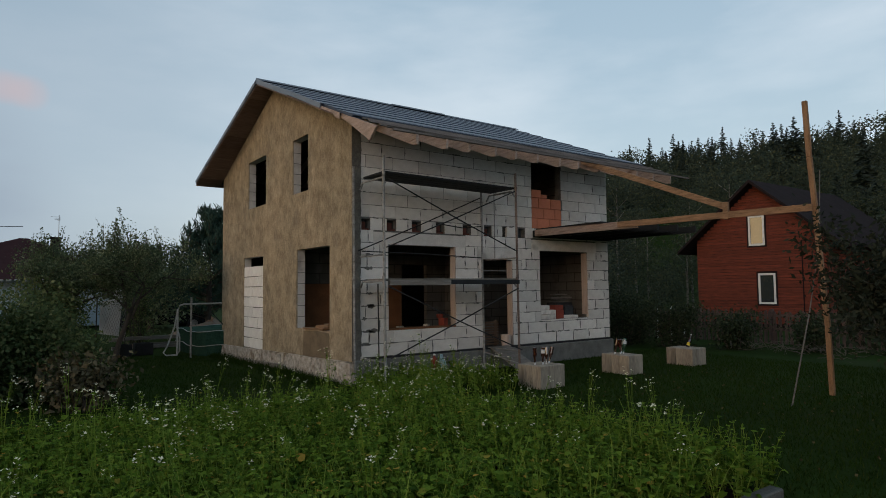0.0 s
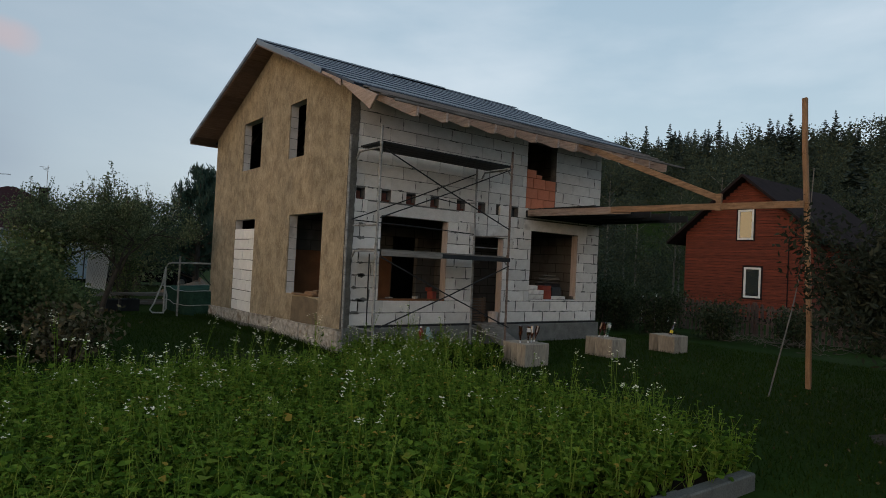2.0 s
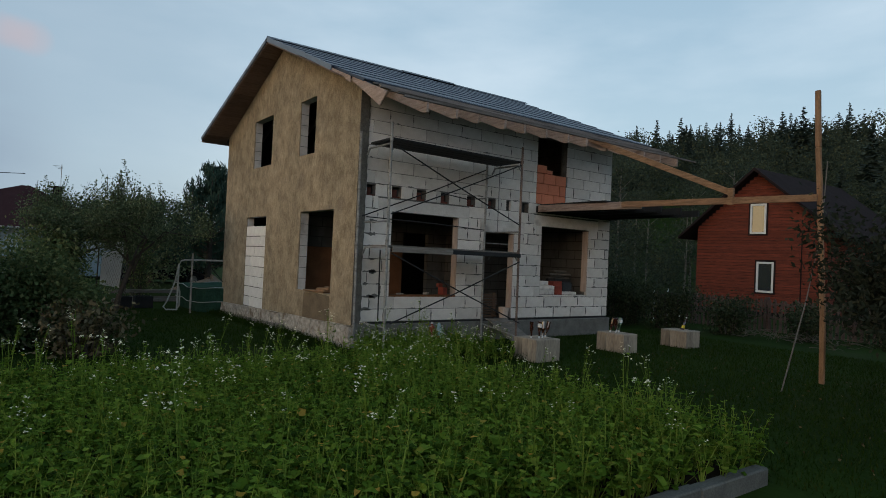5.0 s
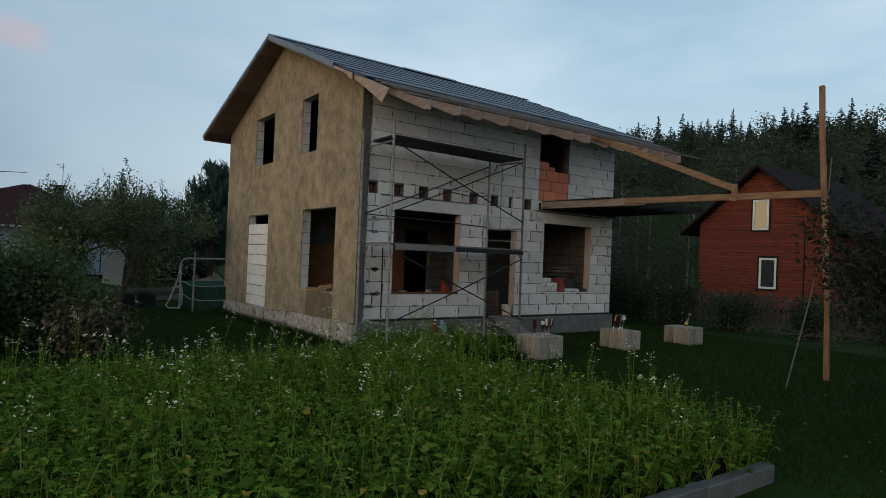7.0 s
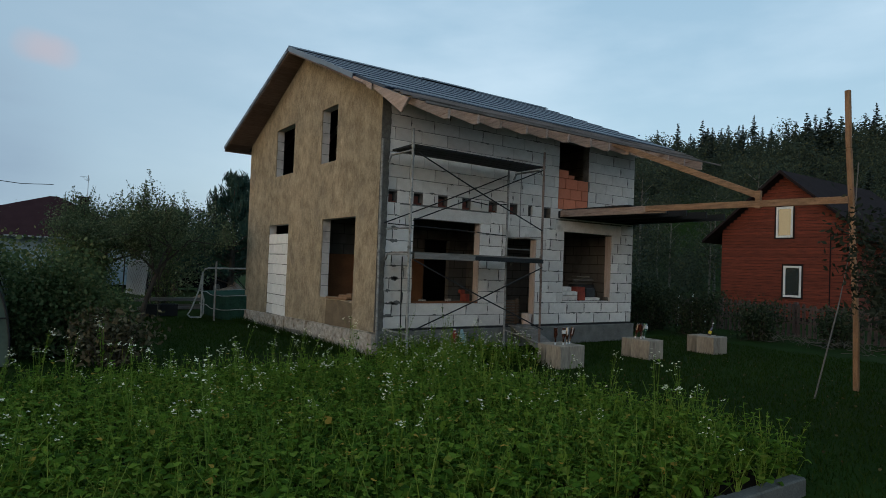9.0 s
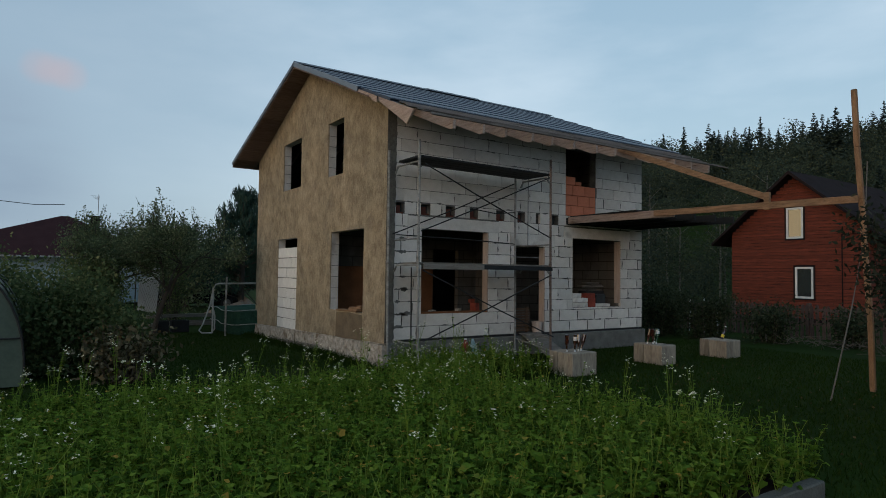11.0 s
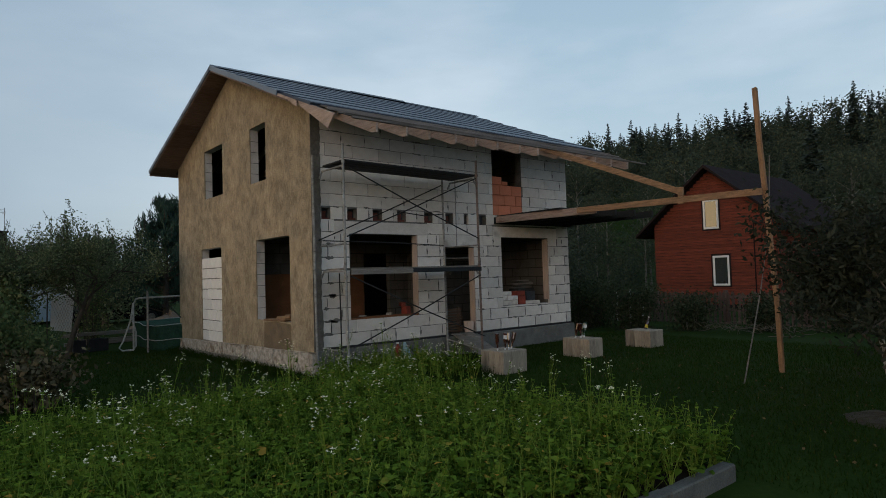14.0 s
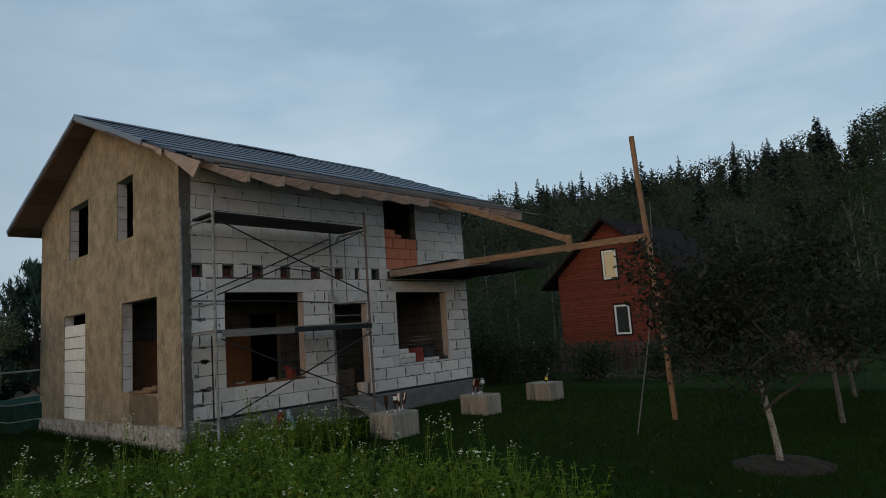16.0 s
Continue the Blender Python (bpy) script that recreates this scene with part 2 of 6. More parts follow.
def laid_blocks(name, face, joint):
    """Bare block walls inside the house: courses of 0.6 x 0.25 m with open joints, on upright walls of either run."""
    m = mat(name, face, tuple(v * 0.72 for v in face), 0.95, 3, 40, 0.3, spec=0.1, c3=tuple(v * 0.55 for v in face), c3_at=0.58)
    n, l = m.node_tree.nodes, m.node_tree.links
    b = n["Principled BSDF"]
    old = b.inputs["Base Color"].links[0].from_socket
    co, sep, run, vec, br = n.new("ShaderNodeTexCoord"), n.new("ShaderNodeSeparateXYZ"), n.new("ShaderNodeMath"), n.new("ShaderNodeCombineXYZ"), n.new("ShaderNodeTexBrick")
    l.new(co.outputs["Object"], sep.inputs[0])
    l.new(sep.outputs["X"], run.inputs[0])
    l.new(sep.outputs["Y"], run.inputs[1])
    l.new(run.outputs[0], vec.inputs["X"])
    l.new(sep.outputs["Z"], vec.inputs["Y"])
    l.new(vec.outputs[0], br.inputs["Vector"])
    br.inputs["Scale"].default_value = 1.0
    br.inputs["Brick Width"].default_value, br.inputs["Row Height"].default_value = 0.61, 0.25
    br.inputs["Mortar Size"].default_value, br.inputs["Mortar Smooth"].default_value = 0.012, 0.3
    br.inputs["Mortar"].default_value = (*joint, 1)
    l.new(old, br.inputs["Color1"])
    l.new(old, br.inputs["Color2"])
    l.new(br.outputs["Color"], b.inputs["Base Color"])
    return m


# Same blocks as outside, their colour darkened for the dim rooms.
M_DIMBLOCK = laid_blocks("dimmed_inner_blocks", (0.16, 0.15, 0.138), (0.06, 0.056, 0.052))
M_OSB = mat("brown_board", (0.22, 0.095, 0.042), (0.13, 0.055, 0.025), 0.85, 3, 45, 0.2)
M_OPENING_WOOD = mat("orange_lath", (0.52, 0.43, 0.38), (0.38, 0.30, 0.26), 0.85, 4, 40, 0.2, stretch=(5, 5, 0.8), var=0.1)
M_LAWN = mat("lawn", (0.019, 0.038, 0.0055), (0.010, 0.020, 0.003), 1.0, 0.8, 14, 0.6, c3=(0.022, 0.032, 0.010), c3_at=0.60, spec=0.05)
M_SOIL = mat("garden_soil", (0.030, 0.022, 0.016), (0.016, 0.012, 0.009), 1.0, 4, 40, 0.8, spec=0.05)
M_KERB = mat("concrete_kerb", (0.155, 0.152, 0.140), (0.085, 0.084, 0.078), 0.9, 3, 60, 0.3, c3=(0.11, 0.115, 0.10), c3_at=0.66, var=0.06, spec=0.1)
M_REDWOOD = mat("red_stained_board", (0.185, 0.041, 0.021), (0.07, 0.018, 0.011), 0.8, 3, 30, 0.25, stretch=(0.7, 0.7, 6), var=0.16)
M_REDROOF = mat("dark_brown_roof", (0.026, 0.019, 0.020), (0.017, 0.012, 0.013), 0.95, 2, 30, 0.1, spec=0.05)
M_WHITE = mat("white_frame", (0.72, 0.72, 0.72), (0.62, 0.62, 0.62), 0.5, 3, 30, 0.05)
M_FENCE = mat("weathered_fence_board", (0.115, 0.078, 0.068), (0.06, 0.042, 0.036), 0.9, 4, 30, 0.3, stretch=(6, 6, 1), var=0.25)
M_BARK = mat("dark_bark", (0.075, 0.062, 0.050), (0.035, 0.029, 0.024), 0.95, 6, 40, 0.8, stretch=(1, 1, 0.4))
M_WHITEBARK = mat("whitewashed_bark", (0.40, 0.385, 0.35), (0.10, 0.085, 0.07), 0.95, 14, 60, 0.8, stretch=(1, 1, 0.5))
M_GREYBARK = mat("dull_limed_bark", (0.16, 0.152, 0.14), (0.05, 0.045, 0.04), 0.95, 14, 60, 0.8, stretch=(1, 1, 0.5))
M_GLASS = glass_mat("window_glass")
M_LEAF = island_mat("cover_crop_leaf", [(0.0, (0.034, 0.072, 0.008)), (0.45, (0.085, 0.156, 0.015)), (0.90, (0.175, 0.262, 0.032)), (0.975, (0.20, 0.235, 0.036)), (0.996, (0.42, 0.27, 0.05))], 0.8, 0.06, 0.4)
M_STEM = island_mat("green_stem", [(0.0, (0.105, 0.170, 0.022)), (1.0, (0.19, 0.26, 0.048))], 0.8, 0.06, 0.15)
M_PETAL = island_mat("white_petal", [(0.0, (0.80, 0.76, 0.58)), (1.0, (0.93, 0.88, 0.70))], 0.7, 0.1, 0.3)
M_GRASS = island_mat("grass_blade", [(0.0, (0.012, 0.025, 0.003)), (0.7, (0.022, 0.044, 0.006)), (1.0, (0.038, 0.050, 0.011))], 0.9, 0.04, 0.2)
M_TREELEAF = island_mat("apple_leaf", [(0.0, (0.050, 0.072, 0.038)), (0.7, (0.104, 0.136, 0.070)), (1.0, (0.20, 0.22, 0.125))], 0.75, 0.1, 0.35)
M_PLUMLEAF = island_mat("plum_leaf", [(0.0, (0.015, 0.020, 0.013)), (0.7, (0.028, 0.034, 0.022)), (1.0, (0.055, 0.056, 0.036))], 0.8, 0.08, 0.2)
M_BUSHLEAF = island_mat("bush_leaf", [(0.0, (0.050, 0.076, 0.032)), (0.7, (0.102, 0.138, 0.054)), (1.0, (0.21, 0.21, 0.092))], 0.75, 0.1, 0.35)
M_NEEDLE = island_mat("pine_needles", [(0.0, (0.026, 0.050, 0.040)), (1.0, (0.055, 0.088, 0.064))], 0.9, 0.05)
# Distance haze is put into both woodland colours, paler and bluer.
M_SPRUCE = island_mat("hazed_spruce_foliage", [(0.0, (0.030, 0.045, 0.042)), (1.0, (0.054, 0.074, 0.064))], 0.95, 0.03)
M_WOODS = island_mat("hazed_woodland_leaf", [(0.0, (0.034, 0.048, 0.037)), (0.7, (0.055, 0.073, 0.051)), (1.0, (0.090, 0.094, 0.052))], 0.95, 0.03, 0.15)


# ---- building tools ----
def part(name, bm, material, parent=None, label=""):
    """Links a bmesh as one mesh object under a thing or a part."""
    me = bpy.data.meshes.new(name)
    bm.to_mesh(me)
    bm.free()
    me.materials.append(material)
    ob = new(name, me)
    if parent:
        ob.parent = parent
    if label:
        ob["label"] = label
    return ob


def empty(name, label, category, group="", kind="", at=(0, 0, 0)):
    ob = new(name)
    ob.location = at
    ob.empty_display_size = 0.2
    return tagged(ob, label, category, group, kind)


def box(bm, x0, x1, y0, y1, z0, z1, bevel=0.0):
    m = Matrix.Translation(((x0 + x1) / 2, (y0 + y1) / 2, (z0 + z1) / 2)) @ Matrix.Diagonal((abs(x1 - x0), abs(y1 - y0), abs(z1 - z0), 1))
    r = bmesh.ops.create_cube(bm, size=1, matrix=m)
    if bevel:
        edges = list({e for v in r["verts"] for e in v.link_edges})
        bmesh.ops.bevel(bm, geom=edges, offset=bevel, segments=1, affect="EDGES")
    return bm


def bar(bm, a, b, w, h, up=(0, 0, 1), bevel=0.0):
    """A plank or beam from a to b, w across and h along up."""
    a, b = Vector(a), Vector(b)
    y = (b - a).normalized()
    x = y.cross(Vector(up)).normalized()
    z = x.cross(y)
    m = Matrix((x, y, z)).transposed().to_4x4()
    m.translation = (a + b) / 2
    r = bmesh.ops.create_cube(bm, size=1, matrix=m @ Matrix.Diagonal((w, (b - a).length, h, 1)))
    if bevel:
        edges = list({e for v in r["verts"] for e in v.link_edges})
        bmesh.ops.bevel(bm, geom=edges, offset=bevel, segments=1, affect="EDGES")
    return bm


def tube(bm, pts, r0, r1=None, n=8, close=True):
    """A round tube along pts, tapering from r0 to r1."""
    r1 = r0 if r1 is None else r1
    pts = [Vector(p) for p in pts]
    rings = []
    for i, p in enumerate(pts):
        d = (pts[min(i + 1, len(pts) - 1)] - pts[max(i - 1, 0)]).normalized()
        s = Vector((0, 0, 1)) if abs(d.z) < 0.9 else Vector((1, 0, 0))
        u = d.cross(s).normalized()
        v = d.cross(u)
        r = r0 + (r1 - r0) * i / max(1, len(pts) - 1)
        rings.append([bm.verts.new(p + r * (math.cos(2 * math.pi * k / n) * u + math.sin(2 * math.pi * k / n) * v)) for k in range(n)])
    for a, b in zip(rings, rings[1:]):
        for k in range(n):
            bm.faces.new((a[k], a[(k + 1) % n], b[(k + 1) % n], b[k]))
    if close:
        bm.faces.new(rings[0])
        bm.faces.new(list(reversed(rings[-1])))
    return bm


def lathe(bm, at, prof, n=12, tilt=None):
    """A turned shape from (radius, height) pairs."""
    rings = []
    for r, z in prof:
        ring = []
        for k in range(n):
            p = Vector((r * math.cos(2 * math.pi * k / n), r * math.sin(2 * math.pi * k / n), z))
            if tilt is not None:
                p = tilt @ p
            ring.append(bm.verts.new(Vector(at) + p))
        rings.append(ring)
    for a, b in zip(rings, rings[1:]):
        for k in range(n):
            bm.faces.new((a[k], a[(k + 1) % n], b[(k + 1) % n], b[k]))
    bm.faces.new(list(reversed(rings[0])))
    bm.faces.new(rings[-1])
    return bm


def prism(bm, poly, axis, c0, c1):
    """A flat polygon of (u, v) pushed along an axis from c0 to c1; u, v are the other two axes in order."""
    def at(u, v, c):
        return {"x": (c, u, v), "y": (u, c, v), "z": (u, v, c)}[axis]
    a = [bm.verts.new(at(u, v, c0)) for u, v in poly]
    b = [bm.verts.new(at(u, v, c1)) for u, v in poly]
    bm.faces.new(a)
    bm.faces.new(list(reversed(b)))
    for i in range(len(poly)):
        j = (i + 1) % len(poly)
        bm.faces.new((a[i], b[i], b[j], a[j]))
    bmesh.ops.recalc_face_normals(bm, faces=bm.faces[:])
    return bm


def sheet(bm, outline, holes, axis, c0, c1):
    """A wall panel: a flat outline with holes cut right through, from c0 to c1 along an axis."""
    def at(u, v):
        return {"x": (c0, u, v), "y": (u, c0, v), "z": (u, v, c0)}[axis]
    edges = []
    for loop in [outline] + [[(h[0], h[2]), (h[1], h[2]), (h[1], h[3]), (h[0], h[3])] for h in holes]:
        vs = [bm.verts.new(at(u, v)) for u, v in loop]
        edges += [bm.edges.new((vs[i], vs[(i + 1) % len(vs)])) for i in range(len(vs))]
    faces = [f for f in bmesh.ops.triangle_fill(bm, use_beauty=True, use_dissolve=False, edges=edges)["geom"] if isinstance(f, bmesh.types.BMFace)]
    moved = bmesh.ops.extrude_face_region(bm, geom=faces)["geom"]
    d = c1 - c0
    bmesh.ops.translate(bm, verts=[g for g in moved if isinstance(g, bmesh.types.BMVert)], vec={"x": (d, 0, 0), "y": (0, d, 0), "z": (0, 0, d)}[axis])
    bmesh.ops.recalc_face_normals(bm, faces=bm.faces[:])
    return bm


def cells(u0, u1, v0, v1, holes):
    """The rectangles that fill u0..u1 x v0..v1 but for the holes."""
    us = sorted({u0, u1, *(min(max(h[i], u0), u1) for h in holes for i in (0, 1))})
    vs = sorted({v0, v1, *(min(max(h[i], v0), v1) for h in holes for i in (2, 3))})
    for a, b in zip(us, us[1:]):
        run = None
        for c, d in zip(vs, vs[1:]):
            m, k = (a + b) / 2, (c + d) / 2
            if any(h[0] < m < h[1] and h[2] < k < h[3] for h in holes):
                if run:
                    yield a, b, run[0], run[1]
                run = None
            else:
                run = (run[0], d) if run else (c, d)
        if run:
            yield a, b, run[0], run[1]


def cloud(name, verts, faces, material, parent=None, label=""):
    """One mesh from arrays of points and faces."""
    me = bpy.data.meshes.new(name)
    me.from_pydata(verts.tolist(), [], faces.tolist())
    me.materials.append(material)
    ob = new(name, me)
    if parent:
        ob.parent = parent
    if label:
        ob["label"] = label
    return ob


def smooth(v, a, b):
    k = min(max((v - a) / (b - a), 0.0), 1.0)
    return k * k * (3 - 2 * k)


def hill_height(x, y):
    """The wooded hillside past the neighbours, and flat land elsewhere."""
    dx, dy = x + 5.85, y + 10.65
    d = math.hypot(dx, dy)
    az = math.degrees(math.atan2(dx, dy)) + 1.2
    top = 6 + 22 * smooth(az, 22, 60) + 12 * smooth(az, 66, 102) - 25 * smooth(az, 130, 175)
    if az < -100:
        top = 0
    return max(top, 0) * smooth(d, 50, 190)


def ground_height(x, y):
    z = -0.44 - 0.11 * smooth(-x, -0.5, 1.0) * smooth(y, -2.5, 0.5) - 0.04 * smooth(y, 0, 8)
    z += 0.015 * math.sin(x * 0.7 + 1) * math.sin(y * 0.6)
    return z + hill_height(x, y)


# ---- ground ----
def ground_mesh():
    rings = [0.0]
    step = 0.35
    while rings[-1] < 1500:
        rings.append(rings[-1] + step)
        step *= 1.075
    n = 96
    cx, cy = -1.0, -3.0
    verts = [(cx, cy, ground_height(cx, cy))]
    for r in rings[1:]:
        for k in range(n):
            x, y = cx + r * math.cos(2 * math.pi * k / n), cy + r * math.sin(2 * math.pi * k / n)
            verts.append((x, y, ground_height(x, y)))
    faces = [(0, 1 + k, 1 + (k + 1) % n) for k in range(n)]
    for i in range(len(rings) - 2):
        a, b = 1 + i * n, 1 + (i + 1) * n
        faces += [(a + k, b + k, b + (k + 1) % n, a + (k + 1) % n) for k in range(n)]
    me = bpy.data.meshes.new("ground")
    me.from_pydata(verts, [], faces)
    me.materials.append(M_LAWN)
    return tagged(new("ground", me), "dark green mown lawn with fallen leaves", "ground", kind="structure")


ground_mesh()

# ---- the house under construction ----
RIDGE_Y, RIDGE_Z, SLOPE = 4.13, 6.56, 0.410
DEPTH, WIDTH, WALL = 8.32, 7.43, 0.20
GX, VERGE, EAVE_X = -0.19, -0.66, -0.90
ROW0, ROW = 0.03, 0.25


def roof_z(y):
    return RIDGE_Z - SLOPE * abs(RIDGE_Y - y)


def verge_x(y):
    """The verge runs out wider towards the far eaves."""
    return VERGE + 0.01 + (EAVE_X - VERGE) * max(0.0, (y - RIDGE_Y) / (8.72 - RIDGE_Y))


house = empty("unfinished_house", "two-storey unfinished house of white aerated blocks with one plastered gable", "house")
W1 = (0.64, 2.34, 0.52, 2.25)
DOOR = (3.10, 4.00, 0.0, 2.0)
W3 = (4.90, 6.60, 0.58, 2.24)
HOLE = (4.66, 5.68, 2.78, 4.42)
NICHES = [(0.03, 0.22, 2.52, 2.75)] + [(a, a + w, 2.53, 2.755) for a, w in ((0.61, 0.22), (1.21, 0.23), (1.83, 0.22), (2.55, 0.23), (3.16, 0.22), (3.71, 0.13), (4.21, 0.21))]
front_holes = [W1, DOOR, W3, HOLE]

# core of the block front, set back behind the block faces
bm = bmesh.new()
FRONT_TOP = roof_z(0) - 0.16
sheet(bm, [(0.021, 0), (DOOR[0], 0), (DOOR[0], DOOR[3]), (DOOR[1], DOOR[3]), (DOOR[1], 0), (WIDTH, 0), (WIDTH, FRONT_TOP), (0.021, FRONT_TOP)], [W1, W3, HOLE] + NICHES, "y", 0.012, WALL)
front_wall = part("front_wall", bm, M_MORTAR, house, "front wall of white aerated blocks with dark mortar smears")

# Dark strip behind the joist pockets; their shade is put into its colour.
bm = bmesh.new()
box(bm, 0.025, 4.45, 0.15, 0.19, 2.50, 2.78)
part("pocket_back", bm, M_INSHADE, house)

# gable wall, plastered, with a sloping head
G1, G2, G3, G4 = (4.69, 6.04, 3.56, 4.84), (2.07, 2.95, 3.57, 4.84), (0.97, 2.69, 0.50, 2.27), (4.85, 6.36, -0.17, 2.24)
gable_holes = [G1, G2, G3, G4]


def gable_outline(under, base):
    return [(0, base(0)), (G4[0], base(G4[0])), (G4[0], G4[3]), (G4[1], G4[3]), (G4[1], base(G4[1])), (DEPTH, base(DEPTH)), (DEPTH, roof_z(DEPTH) - under), (RIDGE_Y, RIDGE_Z - under), (0, roof_z(0) - under)]


bm = bmesh.new()
sheet(bm, gable_outline(0.13, lambda y: -0.35), [G1, G2, G3], "x", GX + 0.03, 0.02)
part("gable_core", bm, M_BLOCK, house, "block wall behind the plaster")
bm = bmesh.new()
sheet(bm, gable_outline(0.125, lambda y: -0.03 - 0.025 * y), [G1, G2, G3], "x", GX, GX + 0.03)
gable_plaster = part("gable_plaster", bm, M_PLASTER, house, "trowelled ochre cement plaster, darker damp streaks")
bm = bmesh.new()
prism(bm, [(GX, -0.02), (0.0, -0.02)] + [(0.03 * noise.noise(Vector((3.7, 1.3, 2.2 * (0.1 * k)))) + 0.012 * (k % 2), 0.1 * k) for k in range(1, 47)] + [(GX, 4.6)], "y", -0.014, -0.004)
part("corner_plaster", bm, M_CORNER, house, "grey plaster edge wrapped round the corner")

for k, (y0, y1, z0, z1) in enumerate(((0.95, 2.30, -0.06, 0.47),)):
    bm = bmesh.new()
    prism(bm, [(y0, z0), (y1, z0 - 0.04), (y1 - 0.03, z1 - 0.02), ((y0 + y1) / 2, z1 + 0.015), (y0 + 0.04, z1 - 0.01)], "x", GX - 0.006, GX + 0.001)
    part("plaster_patch", bm, M_PATCH, house, "darker damp patch of fresh plaster")

# back and far walls
bm = bmesh.new()
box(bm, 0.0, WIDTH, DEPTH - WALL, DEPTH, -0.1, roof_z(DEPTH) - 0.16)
part("back_wall", bm, M_INSHADE, house)
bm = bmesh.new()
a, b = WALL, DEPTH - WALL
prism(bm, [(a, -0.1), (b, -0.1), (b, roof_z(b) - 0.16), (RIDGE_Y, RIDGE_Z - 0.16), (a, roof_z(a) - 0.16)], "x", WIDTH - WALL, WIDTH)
part("far_gable_wall", bm, M_DIMBLOCK, house)

# floors and inner walls
bm = bmesh.new()
box(bm, WALL, WIDTH - WALL, WALL, DEPTH - WALL, -0.1, 0.0)
part("ground_floor_slab", bm, M_FOUND, house)
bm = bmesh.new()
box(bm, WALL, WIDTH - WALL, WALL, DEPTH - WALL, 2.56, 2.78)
part("upper_floor", bm, M_INSHADE, house)
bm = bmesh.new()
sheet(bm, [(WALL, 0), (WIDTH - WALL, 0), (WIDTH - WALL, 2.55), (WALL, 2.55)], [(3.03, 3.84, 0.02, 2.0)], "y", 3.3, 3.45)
part("inner_wall", bm, M_DIMBLOCK, house)
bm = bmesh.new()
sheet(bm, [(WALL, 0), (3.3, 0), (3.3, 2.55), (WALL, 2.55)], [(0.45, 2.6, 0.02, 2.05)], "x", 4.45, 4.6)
part("inner_wall", bm, M_DIMBLOCK, house)
for x0, x1, top in ((0.06, 1.18, 1.50), (1.20, 2.12, 1.42), (2.14, 2.98, 1.46)):
    bm = bmesh.new()
    box(bm, x0, x1, 3.23, 3.29, 0.0, top, bevel=0.006)
    part("board_panel", bm, M_OSB, house, "reddish brown board panel standing against the inner wall")

# plinth
rng = random.Random(5)
y = -0.02
while y < DEPTH:
    y1 = min(y + rng.uniform(0.35, 0.8), DEPTH)
    mid = (y + y1) / 2
    bm = bmesh.new()
    box(bm, GX - 0.028 - rng.uniform(0, 0.03), 0.1, y, y1 - 0.004, -0.85, -0.037 - 0.025 * mid - rng.uniform(0, 0.02))
    bmesh.ops.subdivide_edges(bm, edges=bm.edges[:], cuts=11, use_grid_fill=True)
    for v in bm.verts:
        if v.co.x < 0.0:
            p = Vector((v.co.x, v.co.y * 9, v.co.z * 11))
            q = Vector((2.0, v.co.y * 24, v.co.z * 30))
            v.co.x += 0.030 * noise.noise(p) + 0.016 * noise.noise(q)
            v.co.z += 0.012 * noise.noise(q + Vector((9, 0, 0)))
    part("plinth_stone", bm, M_PLINTH, house, "rough stained pale concrete plinth")
    y = y1
bm = bmesh.new()
box(bm, GX + 0.03, WIDTH + 0.06, -0.07, 0.28, -0.85, -0.012, bevel=0.015)
part("front_plinth", bm, M_FOUND, house, "grey concrete plinth")
bm = bmesh.new()
box(bm, 0.02, WIDTH, -0.012, 0.25, -0.012, 0.026)
part("damp_course", bm, M_DARKSTEEL, house, "black damp-proof felt strip")
bm = bmesh.new()
bar(bm, (GX - 0.09, 3.2, -0.44), (GX - 0.10, 8.2, -0.60), 0.05, 0.14, bevel=0.006)
part("formwork_board", bm, M_PLANK, house, "old formwork board along the plinth")

# lintels
for a, b, c, d in ((0.30, 2.62, 2.254, 2.50), (2.96, 4.30, 2.004, 2.275), (4.62, 6.95, 2.244, 2.50)):
    bm = bmesh.new()
    box(bm, a, b, -0.006, 0.2, c, d, bevel=0.006)
    part("lintel", bm, M_BLOCK, house, "long pale concrete lintel")

# linings on the jambs
for x, z0, z1, m in ((W1[1], 0.56, 2.25, M_OPENING_WOOD), (W3[1], 0.66, 2.22, M_OPENING_WOOD), (DOOR[1], 0.03, 1.99, M_OPENING_WOOD)):
    bm = bmesh.new()
    box(bm, x - 0.014, x + 0.004, 0.016, WALL - 0.004, z0, z1, bevel=0.003)
    part("jamb_lining", bm, m, house, "pinkish orange lining on the jamb")
bm = bmesh.new()
box(bm, W1[0], W1[1], 0.02, WALL, 0.50, 0.565, bevel=0.006)
part("sill_board", bm, M_OSB, house, "brown sill")

